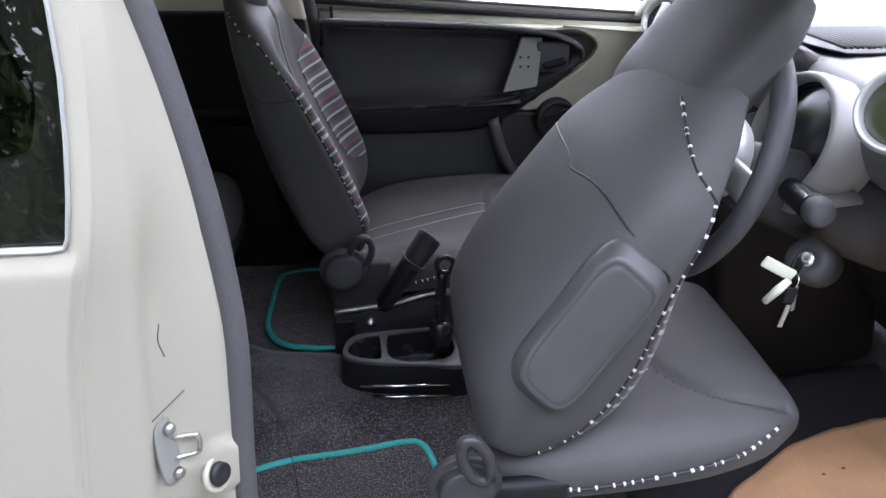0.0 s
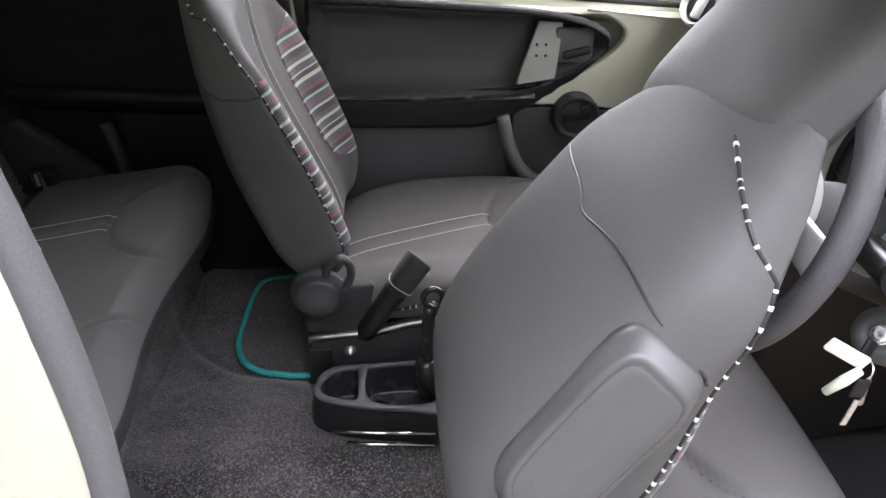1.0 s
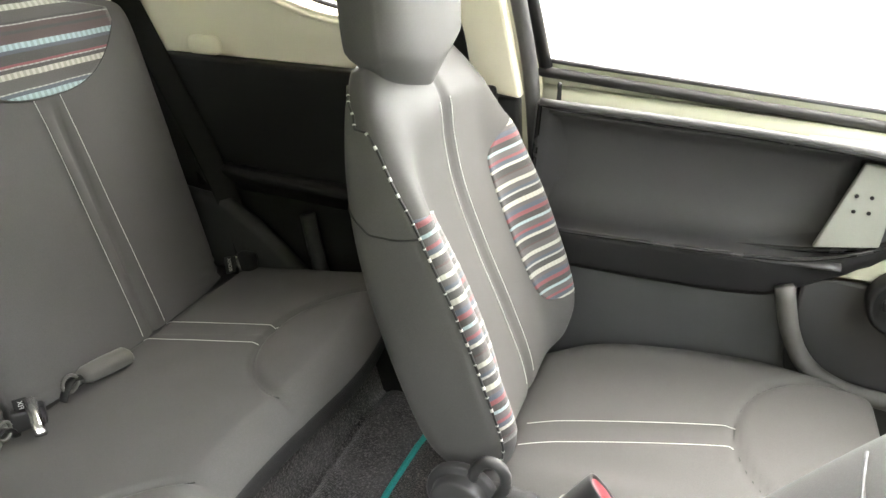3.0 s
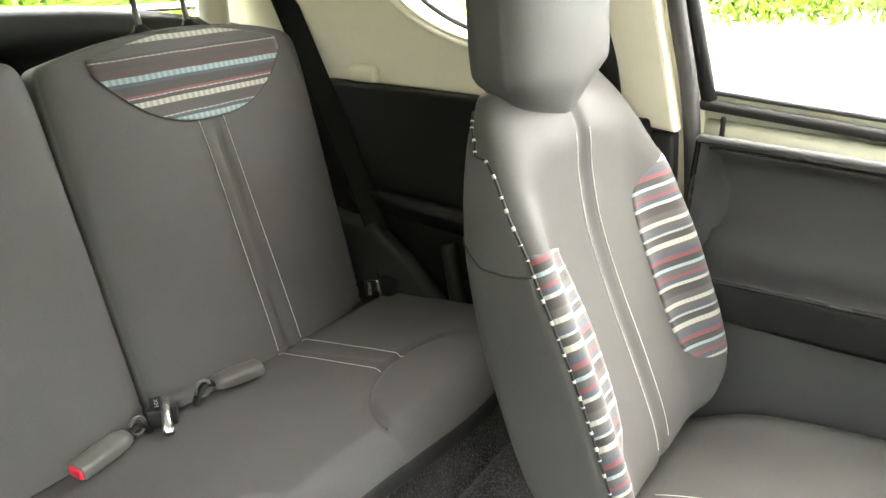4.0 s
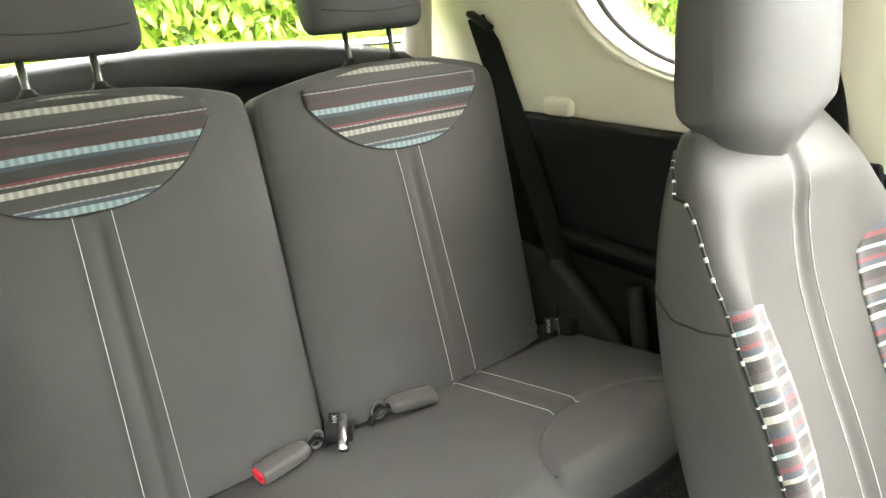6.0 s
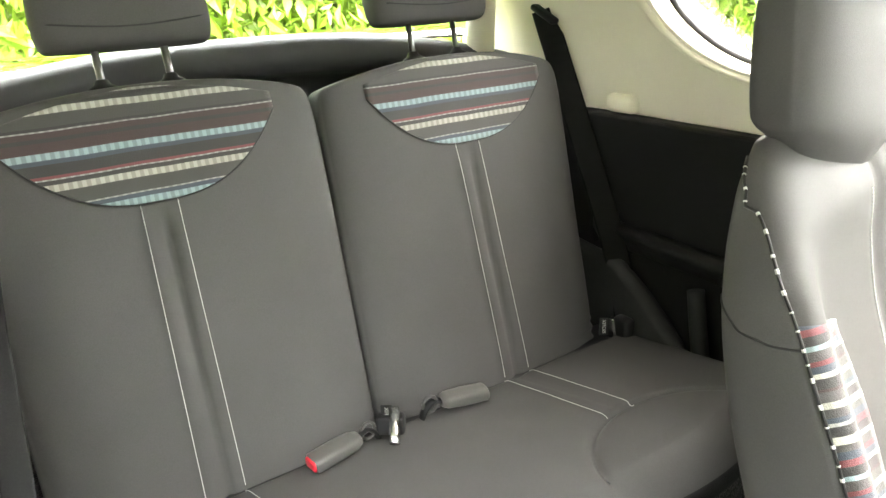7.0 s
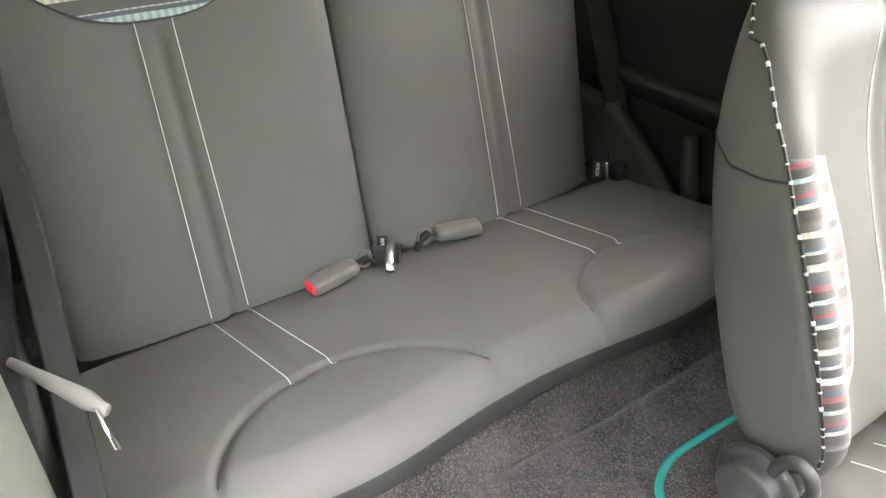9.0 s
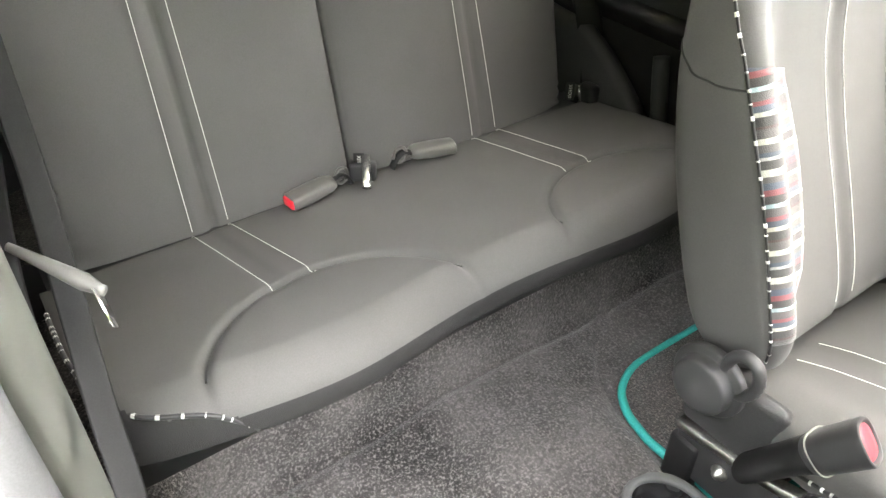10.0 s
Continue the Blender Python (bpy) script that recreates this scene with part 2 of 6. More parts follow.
def tube(points, radius, seg=8, bm=None, closed=False, flat=1.0, flat_axis=None):
    pts = [Vector(p) for p in points]
    rings = []
    up = Vector((0.13, 0.21, 0.97)) if flat_axis is None else Vector(flat_axis)
    for i, p in enumerate(pts):
        a = pts[i - 1] if (i or closed) else p
        b = pts[(i + 1) % len(pts)] if (i < len(pts) - 1 or closed) else p
        d = (b - a).normalized()
        s = d.cross(up)
        s = s.normalized() if s.length > 1e-4 else d.orthogonal().normalized()
        u = s.cross(d).normalized()
        r = radius(i / max(len(pts) - 1, 1)) if callable(radius) else radius
        rings.append([p + (s * math.cos(t) + u * math.sin(t) * flat) * r for t in (math.tau * k / seg for k in range(seg))])
    if closed:
        rings.append(rings[0])
        bm = loft(rings, False, bm)
        bmesh.ops.remove_doubles(bm, verts=bm.verts, dist=1e-6)
        return bm
    return loft(rings, True, bm)


def smooth_line(points, n):
    """A Catmull-Rom line of n points through the given ones."""
    p = [Vector(q) for q in points]
    p = [p[0] * 2 - p[1]] + p + [p[-1] * 2 - p[-2]]
    out = []
    for k in range(n):
        s = k / (n - 1) * (len(p) - 3)
        i = min(int(s), len(p) - 4)
        f = s - i
        a, b, c, d = p[i:i + 4]
        out.append(0.5 * (2 * b + (c - a) * f + (2 * a - 5 * b + 4 * c - d) * f * f + (3 * b - a - 3 * c + d) * f ** 3))
    return out


def resample(points, step):
    pts = [Vector(p) for p in points]
    out, left = [pts[0]], step
    for a, b in zip(pts, pts[1:]):
        length = (b - a).length
        at = left
        while at <= length:
            out.append(a.lerp(b, at / length))
            at += step
        left = at - length
    return out


def stitches(points, radius=0.0006, step=0.0042, fill=0.93):
    bm = bmesh.new()
    for a, b in zip(*(lambda r: (r, r[1:]))(resample(points, step))):
        tube([a, a.lerp(b, fill * 0.15), a.lerp(b, fill * 0.85), a.lerp(b, fill)], lambda s: radius * (0.6 if s in (0, 1) else 1), 5, bm)
    return bm


def flecks(points, radius, seed=1):
    rnd = random.Random(seed)
    bm = bmesh.new()
    r = resample(points, 0.0016)
    i = 1
    while i < len(r) - 3:
        k = rnd.choice((1, 2, 3))
        tube(r[i:i + k + 1], radius, 6, bm)
        i += k + rnd.choice((5, 7, 10, 13))
    return bm


def rounded(size, radius=0.01, seg=3, bm=None, m=None):
    """A box of that size round the origin, with rounded edges."""
    b = bmesh.new()
    bmesh.ops.create_cube(b, size=1, matrix=Matrix.Diagonal((*size, 1)))
    bmesh.ops.bevel(b, geom=list(b.edges), offset=min(radius, min(size) * 0.49), segments=seg, profile=0.5, affect="EDGES")
    if m is not None:
        b.transform(m)
    if bm is None:
        return b
    me = bpy.data.meshes.new("tmp")
    b.to_mesh(me)
    b.free()
    bm.from_mesh(me)
    bpy.data.meshes.remove(me)
    return bm


def revolve(profile, seg=24, bm=None, m=None, cap=True):
    """A profile of (radius, z), turned round z."""
    b = bmesh.new()
    rings = [[Vector((r * math.cos(t), r * math.sin(t), z)) for t in (math.tau * k / seg for k in range(seg))] for r, z in profile]
    loft(rings, cap, b)
    if m is not None:
        b.transform(m)
    if bm is None:
        return b
    me = bpy.data.meshes.new("tmp")
    b.to_mesh(me)
    b.free()
    bm.from_mesh(me)
    bpy.data.meshes.remove(me)
    return bm


def plate(outline, thick, at, bevel=0.0, holes=()):
    """A sheet cut along outlines of (u, v); at(u, v, w) gives each corner's place, w from 0 to thick."""
    bm = bmesh.new()
    for loop in (outline, *holes):
        vs = [bm.verts.new((u, v, 0)) for u, v in loop]
        for a, b in zip(vs, vs[1:] + vs[:1]):
            bm.edges.new((a, b))
    bmesh.ops.triangle_fill(bm, edges=list(bm.edges), use_beauty=True, use_dissolve=False)
    bmesh.ops.recalc_face_normals(bm, faces=bm.faces)
    ext = bmesh.ops.extrude_face_region(bm, geom=list(bm.faces))
    for v in ext["geom"]:
        if isinstance(v, bmesh.types.BMVert):
            v.co.z = thick
    bmesh.ops.recalc_face_normals(bm, faces=bm.faces)
    if bevel:
        sharp = [e for e in bm.edges if len(e.link_faces) == 2 and e.calc_face_angle(0) > 1.0]
        bmesh.ops.bevel(bm, geom=sharp, offset=bevel, segments=2, profile=0.5, affect="EDGES")
    for v in bm.verts:
        v.co = at(*v.co)
    bmesh.ops.recalc_face_normals(bm, faces=bm.faces)
    return bm


def curve2(points, n):
    return [(p.x, p.y) for p in smooth_line([(u, v, 0) for u, v in points], n)]


def lerp_table(table, x):
    """Smooth look-up in rows of (x, value): a line with even slopes through them."""
    if x <= table[0][0]:
        return table[0][1]
    if x >= table[-1][0]:
        return table[-1][1]
    n = len(table)
    slope = lambda i: 0 if i in (0, n - 1) else (table[i + 1][1] - table[i - 1][1]) / (table[i + 1][0] - table[i - 1][0])
    for i in range(n - 1):
        (a, va), (b, vb) = table[i], table[i + 1]
        if x <= b:
            w = b - a
            f = (x - a) / w
            return (va * (1 + 2 * f) * (1 - f) ** 2 + slope(i) * w * f * (1 - f) ** 2 + vb * f * f * (3 - 2 * f) + slope(i + 1) * w * f * f * (f - 1))


class Pad:
    """An upholstered pad: local z runs along it, y across, x out of its face."""

    def __init__(self, length, half, front, rear, n=3.2, end=7.0, bump=None, lift=None, n_rear=None):
        self.length, self.half, self.front, self.rear, self.n, self.end = length, half, front, rear, n, end
        self.n_rear = n_rear or n
        self.bump, self.lift = bump or (lambda y, h: 0), lift or (lambda y: 0)

    def cap(self, h):
        t = min(abs(2 * h / self.length - 1), 1)
        return max(1 - t ** self.end, 0) ** (1 / self.end)

    def point(self, angle, h, side):
        """side 1: the face, -1: the back; angle from -90 to 90 degrees across."""
        s, c = math.sin(angle), abs(math.cos(angle))
        k = self.cap(h)
        w = self.half(h) * (0.80 + 0.20 * k)
        y = w * math.copysign(abs(s) ** (2 / self.n), s)
        d = (self.front if side > 0 else self.rear)(h) * k
        d *= c ** (2 / self.n) if side > 0 else max(1 - min(abs(y / w), 1) ** self.n_rear, 0) ** (1 / self.n_rear)
        x = d * side + (self.bump(y, h) * k * min(1, c * 3) if side > 0 else 0)
        return Vector((x, y, h + self.lift(y) * h / self.length))

    def face(self, y, h, off=0.0):
        """The place on the face at y and h."""
        k = self.cap(h)
        w = self.half(h) * (0.80 + 0.20 * k)
        s = max(-1, min(1, y / w))
        c = max(1 - abs(s) ** self.n, 0) ** (1 / self.n)
        cc = math.cos(math.asin(math.copysign(abs(s) ** (self.n / 2), s)))
        x = self.front(h) * k * c + self.bump(y, h) * k * min(1, cc * 3)
        return Vector((x + off * (0.3 + 0.7 * min(1, c * 1.5)), y + math.copysign(off, y) * abs(s) ** 8 * 0.9, h + self.lift(y) * h / self.length))

    def mesh(self, nu=48, nh=44):
        def turn(q):
            f = math.sin(math.pi * q)
            return math.asin(math.copysign(min(1, abs(f) ** (self.n / 2)), f))

        def ring(h):
            a = [self.point(turn(i / nu - 0.5), h, 1) for i in range(nu)]
            b = [self.point(turn(0.5 - i / nu), h, -1) for i in range(nu)]
            return a + b
        hs = [self.length * 0.5 * (1 - math.cos(math.pi * (0.02 + 0.96 * j / nh))) for j in range(nh + 1)]
        return loft([ring(h) for h in hs])

    def patch(self, nu, nv, place, off=0.0015):
        """A panel of cloth on the face: place(u, v) gives (y, h)."""
        bm, vs = grid(nu, nv, lambda u, v: self.face(*place(u, v), off))
        edge = [e for e in bm.edges if len(e.link_faces) == 1]
        ext = bmesh.ops.extrude_edge_only(bm, edges=edge)
        for v in ext["geom"]:
            if isinstance(v, bmesh.types.BMVert):
                v.co.x -= 0.004
        bmesh.ops.recalc_face_normals(bm, faces=bm.faces)
        return bm


def groove(d, width, depth):
    return -depth * math.exp(-(d / width) ** 2)


# ---- the shell of the car ----
def flat_y(y0, lean=0.0, z0=1.0):
    """Places for plates in a side wall: u forward, v up, w outward from y0."""
    s = 1 if y0 > 0 else -1
    return lambda u, v, w: Vector((u, s * (abs(y0) - max(v - z0, 0) * lean + w), v))


# floor: carpet with a centre tunnel and a step up under the bench
def floor_z(x, y):
    z = 0.345 + 0.03 * math.exp(-((y - 0.02) / 0.13) ** 4) * (1 - 0.4 * math.exp(-((x - 0.35) / 0.1) ** 2))
    fold = y - 0.145 - 0.09 * math.exp(-(x - 0.395) / 0.1)
    if 0.30 < x < 0.75:
        z += (-0.006 * math.exp(-(fold / 0.010) ** 2) + 0.004 * math.exp(-((fold + 0.03) / 0.025) ** 2)) * min(1, (0.75 - x) / 0.15)
    z -= 0.012 * math.exp(-((x - 0.312) / 0.012) ** 2)
    if x < 0.306:
        z += 0.20 * min(1, (0.306 - x) / 0.060)
    z += 0.05 * max(0, x - 1.45)
    z += 0.010 * noise.noise(Vector((x * 5, y * 5, 7)))
    return z + 0.004 * noise.noise(Vector((x * 9, y * 9, 1))) + 0.0015 * noise.noise(Vector((x * 40, y * 40, 4)))


bm, _ = grid(420, 220, lambda u, v: Vector((-0.62 + 2.62 * u, -0.66 + 1.32 * v, floor_z(-0.62 + 2.62 * u, -0.66 + 1.32 * v))))
solid("floor", bm, CARPET, "dark speckled grey carpet over the car floor and tunnel", "carpet", kind="structure")

bm = plate([(-0.62, -0.70), (2.55, -0.70), (2.55, 0.70), (-0.62, 0.70)], 0.05, lambda u, v, w: Vector((u, v, 0.20 + w)))
solid("underbody", bm, PLASTIC, "black steel underbody of the car", "underbody", kind="structure", smooth=False)

# front edge carried forward, out of view, to shade the front seats
bm, _ = grid(24, 20, lambda u, v: Vector((-0.55 + 2.03 * u, -0.52 + 1.04 * v, 1.47 - 0.05 * (2 * v - 1) ** 2 - 0.10 * (2 * u - 1) ** 4)))
ext = bmesh.ops.extrude_face_region(bm, geom=list(bm.faces))
bmesh.ops.translate(bm, verts=[g for g in ext["geom"] if isinstance(g, bmesh.types.BMVert)], vec=(0, 0, 0.03))
bmesh.ops.recalc_face_normals(bm, faces=bm.faces)
solid("ceiling", bm, LINER, "pale grey headlining under the car roof", "headlining", kind="structure")

# left quarter: black lower trim, with a ledge, then the cream pillar trim with its window
lower = [(-0.55, 0.30), (0.52, 0.30), (0.545, 0.70), (0.53, 1.0)] + curve2([(0.53, 1.005), (0.22, 1.008), (-0.10, 1.012), (-0.16, 1.012), (-0.2, 1.03), (-0.55, 1.05)], 12)
bm = plate(lower, 0.04, flat_y(0.575), 0.006)
wall_left = solid("wall_left", bm, PLASTIC, "black moulded plastic trim beside the rear seat", "side trim", kind="structure", smooth=False)
bm = bmesh.new()
rings = []
for k in range(26):
    u = k / 25
    x = -0.10 + 0.62 * u
    d = 0.030 * min(1, u * 3.5) ** 0.7
    z = 0.80 - 0.025 * u
    rings.append([Vector((x, 0.574 - a * d, z + b)) for a, b in ((-0.2, 0.012), (0.5, 0.008), (0.9, 0.004), (1.0, -0.002), (0.9, -0.008), (0.5, -0.02), (-0.2, -0.05))])
loft(rings, True, bm)
part("ledge", bm, PLASTIC, wall_left, "rounded armrest ledge")
bm = plate(curve2([(-0.5, 0.34), (-0.5, 0.74), (-0.06, 0.745), (0.02, 0.72), (0.10, 0.66), (0.17, 0.585), (0.20, 0.50), (0.21, 0.34)], 30), 0.04, lambda u, v, w: Vector((u, 0.575 - w, v)), 0.018)
part("wheel_arch", bm, ARCHGREY, wall_left, "grey plastic wheel arch cover")
bm = tube(smooth_line([(0.165, 0.56, 0.73), (0.18, 0.555, 0.66), (0.205, 0.55, 0.55)], 10), 0.016, 8)
part("cover_strip", bm, ARCHGREY, wall_left)

win = curve2([(0.02, 1.24), (0.06, 1.185), (0.12, 1.14), (0.19, 1.112), (0.27, 1.10), (0.42, 1.10), (0.455, 1.13), (0.47, 1.25), (0.47, 1.35), (0.42, 1.38), (0.14, 1.385), (0.05, 1.34), (0.015, 1.28)], 50)[:-1]
upper = [(-0.55, 1.052)] + list(reversed(curve2([(0.49, 1.006), (0.22, 1.009), (-0.10, 1.013), (-0.16, 1.013), (-0.2, 1.031), (-0.50, 1.05)], 12))) + [(0.49, 1.2), (0.49, 1.45), (-0.45, 1.42)]
up_at = flat_y(0.60, 0.22)
cream_left = solid("trim_1", plate(upper, 0.02, up_at, 0.003, [win]), CREAM, "cream plastic pillar trim round the rear side window", "pillar trim", kind="structure", smooth=False)
bm = bmesh.new()
c = Vector((sum(u for u, _ in win) / len(win), sum(v for _, v in win) / len(win)))
rings = []
for k, (s, w) in enumerate(((1.14, -0.002), (1.10, -0.006), (1.05, 0.0), (1.0, 0.02), (0.985, 0.05))):
    rings.append([up_at(c.x + (u - c.x) * s, c.y + (v - c.y) * s, w) for u, v in win])
loft(rings, False, bm)
part("window_reveal", bm, CREAM, cream_left)
bm = tube([up_at(c.x + (u - c.x) * 0.98, c.y + (v - c.y) * 0.98, 0.048) for u, v in win], 0.006, 8, closed=True)
part("window_seal", bm, BLACKRUBBER, cream_left, "black rubber window seal")
gl = solid("window_1", plate([(c.x + (u - c.x) * 0.99, c.y + (v - c.y) * 0.99) for u, v in win], 0.004, lambda u, v, w: up_at(u, v, w + 0.05)), GLASS,
           "clear rear side window glass", "window", kind="structure", smooth=False)
gl.visible_shadow = False
bm = rounded((0.07, 0.03, 0.035), 0.012, m=pose(-0.045, 0.588, 1.032))
part("belt_cap", bm, CREAM, cream_left)

# left B-pillar
bm = plate(curve2([(0.45, 1.0), (0.42, 1.2), (0.38, 1.45)], 5) + curve2([(0.482, 1.45), (0.532, 1.2), (0.570, 0.985)], 5), 0.03, flat_y(0.590, 0.20, 0.98), 0.006)
pil = solid("trim_2", bm, CREAM, "cream plastic cover of the door pillar", "pillar trim", kind="structure", smooth=False)
bm = plate([(0.42, 0.32), (0.565, 0.32), (0.585, 0.7), (0.565, 0.984), (0.47, 0.984)], 0.03, flat_y(0.592), 0.006)
part("lower_cover", bm, PLASTIC, pil, "black plastic lower cover")
bm = tube(smooth_line([(0.588, 0.622, 0.34), (0.602, 0.625, 0.7), (0.583, 0.622, 0.98), (0.553, 0.586, 1.17), (0.500, 0.535, 1.43)], 30), 0.013, 8)
part("door_seal", bm, RUBBER, pil, "grey rubber door seal")

bm = plate([(0.38, 0.30), (0.595, 0.30), (0.610, 0.75), (0.597, 1.0), (0.562, 1.17), (0.505, 1.45), (0.38, 1.45)], 0.012, flat_y(0.685, 0.20, 1.02), 0.003)
solid("body_pillar", bm, PAINT, "white painted outer skin of the door pillar", "car body", kind="structure", smooth=False)

# rear: tailgate trim with a ledge, and the rear window
def gate(y, z):
    return -0.47 + 0.10 * (y / 0.55) ** 2 + max(0, z - 1.17) * 0.42


TOP = lambda y: 1.175 - 0.05 * (abs(y) / 0.5) ** 2.5
prof = [(0.0, 0.0), (0.006, 0.006), (0.03, 0.002), (0.05, -0.008), (0.058, -0.03), (0.05, -0.055), (0.01, -0.07), (-0.02, -0.085), (-0.02, -0.14), (0.02, -0.20), (0.02, -0.75)]
bm, _ = grid(40, len(prof), lambda u, v: Vector((gate(-0.56 + 1.12 * u, 0) + prof[round(v * (len(prof) - 1))][0], -0.56 + 1.12 * u, TOP(-0.56 + 1.12 * u) + prof[round(v * (len(prof) - 1))][1])))
ext = bmesh.ops.extrude_face_region(bm, geom=list(bm.faces))
bmesh.ops.translate(bm, verts=[g for g in ext["geom"] if isinstance(g, bmesh.types.BMVert)], vec=(-0.05, 0, -0.01))
bmesh.ops.recalc_face_normals(bm, faces=bm.faces)
solid("wall_rear", bm, GREYPLASTIC, "dark grey tailgate trim below the rear window", "tailgate trim", kind="structure")
bm, _ = grid(20, 10, lambda u, v: Vector((gate(-0.5 + u, 1.16 + 0.27 * v), -0.5 + u, 1.15 + 0.28 * v)))
ext = bmesh.ops.extrude_face_region(bm, geom=list(bm.faces))
bmesh.ops.translate(bm, verts=[g for g in ext["geom"] if isinstance(g, bmesh.types.BMVert)], vec=(-0.004, 0, 0))
bmesh.ops.recalc_face_normals(bm, faces=bm.faces)
rw = solid("window_2", bm, GLASS, "clear rear window glass of the tailgate", "rear window", kind="structure")
rw.visible_shadow = False
for s in (-1, 1):
    bm = tube(smooth_line([(gate(0.5, 0) + 0.02, s * 0.50, 1.10), (gate(0.5, 1.25) + 0.02, s * 0.485, 1.25), (gate(0.5, 1.43) + 0.03, s * 0.45, 1.43)], 12), 0.03, 10)
    solid(f"trim_{3 if s < 0 else 4}", bm, CREAM, "cream plastic trim beside the rear window", "pillar trim", kind="structure")
# a roof rail above each side and the header over the tailgate
for s in (-1, 1):
    bm = tube([(x, s * (0.535 - 0.02 * (x - 0.5) ** 2), 1.435 - 0.05 * (x - 0.4) ** 2) for x in [-0.45 + 0.05 * k for k in range(38)]], 0.035, 10)
    solid(f"roof_rail_{1 if s > 0 else 2}", bm, CREAM, "pale trim along the roof edge", "roof rail", kind="structure")

# right quarter, closing the cabin
wr = plate([(-0.55, 0.30), (0.43, 0.30), (0.435, 0.70), (0.435, 1.03), (-0.55, 1.03)], 0.025, flat_y(-0.595), 0.006)
wall_right = solid("wall_right", wr, PLASTIC, "black moulded plastic trim beside the rear seat", "side trim", kind="structure", smooth=False)
bm = plate(curve2([(-0.5, 0.34), (-0.5, 0.74), (-0.06, 0.745), (0.02, 0.72), (0.10, 0.66), (0.17, 0.585), (0.20, 0.50), (0.21, 0.34)], 30), 0.075, lambda u, v, w: Vector((u, -0.595 + w, v)), 0.025)
part("wheel_arch", bm, ARCHGREY, wall_right, "grey plastic wheel arch cover")
upr = plate([(-0.55, 1.032), (0.472, 1.032), (0.482, 1.20), (0.47, 1.45), (-0.45, 1.42)], 0.014, flat_y(-0.600, 0.12), 0.003, [win])
solid("trim_5", upr, CREAM, "cream plastic pillar trim round the rear side window", "pillar trim", kind="structure", smooth=False)

# the white outer side with the door opening's rear edge
SEAL_Y = -0.551


def outer(z):
    """The outside skin of the right flank."""
    return -0.63 + max(z - 1.04, 0) * 0.12 + 0.10 * max(0.75 - z, 0) ** 2


def smooth_step(f):
    f = max(0.0, min(1.0, f))
    return f * f * (3 - 2 * f)


# ridge of the skin, crease of the pillar and edge under the seal, from the sill up to the roof
RIDGE = ((0.28, 0.375), (0.60, 0.402), (0.77, 0.427), (0.94, 0.458), (1.03, 0.484), (1.10, 0.498), (1.22, 0.508), (1.33, 0.488), (1.46, 0.455))
CREASE = ((0.28, 0.425), (0.60, 0.452), (0.76, 0.474), (0.93, 0.497), (1.04, 0.511), (1.14, 0.520), (1.22, 0.519), (1.33, 0.496), (1.46, 0.464))
EDGE = ((0.28, 0.510), (0.55, 0.536), (0.67, 0.546), (0.82, 0.558), (0.917, 0.564), (0.986, 0.560), (1.07, 0.553), (1.155, 0.540), (1.21, 0.527), (1.33, 0.500), (1.46, 0.470))
SEALX = ((0.28, 0.518), (0.55, 0.544), (0.72, 0.556), (0.88, 0.568), (1.0, 0.565), (1.10, 0.553), (1.20, 0.536), (1.33, 0.508), (1.46, 0.478))


def soft(table, z):
    return sum(lerp_table(table, z + 0.012 * k) for k in (-2, -1, 0, 1, 2)) / 5


def jamb_x(z, s):
    """The painted pillar between the ridge of the skin (s = 0) and the seal (s = 1)."""
    r, c, e = soft(RIDGE, z), soft(CREASE, z), soft(EDGE, z)
    x = sum((r + (c - r) * max(f, 0) / 0.32 if f < 0.32 else c + (e - c) * (min(f, 1) - 0.32) / 0.68) for f in (s - 0.03, s, s + 0.03)) / 3
    return x - 0.020 * math.exp(-((s - 0.60) / 0.20) ** 2) * smooth_step((1.10 - z) / 0.16)


def jamb(z, s, out=0.0):
    return Vector((jamb_x(z, s) + out * 0.8, outer(z) + (SEAL_Y - outer(z)) * s - out * 0.5, z))


# across the section: distance behind the ridge, then the way inwards to the seal
SECT = [(d, 0.0) for d in (1.12, 0.5, 0.25, 0.12, 0.07, 0.045, 0.035, 0.025, 0.017, 0.012, 0.009, 0.006, 0.003)] + [(0.0, k / 16) for k in range(17)]


def flank(u, v):
    i = u * (len(SECT) - 1)
    a, b = SECT[int(i)], SECT[min(int(i) + 1, len(SECT) - 1)]
    f = i - int(i)
    d, w = a[0] + (b[0] - a[0]) * f, a[1] + (b[1] - a[1]) * f
    z = 0.28 + 1.17 * v
    p = jamb(z, w) - Vector((d, 0, 0))
    # the panel below the window stands a little proud of the pillar
    low = smooth_step((1.034 - z) / 0.016)
    p.y -= 0.004 * smooth_step((d - 0.006) / 0.006) * low + 0.002 * smooth_step((d - 0.001) / 0.004) * low
    # raised collar round the door stop
    r = math.hypot((z - 0.727) / 0.034, (w - 0.80) / 0.26)
    p.x += 0.010 * smooth_step((1.25 - r) / 0.35)
    return p


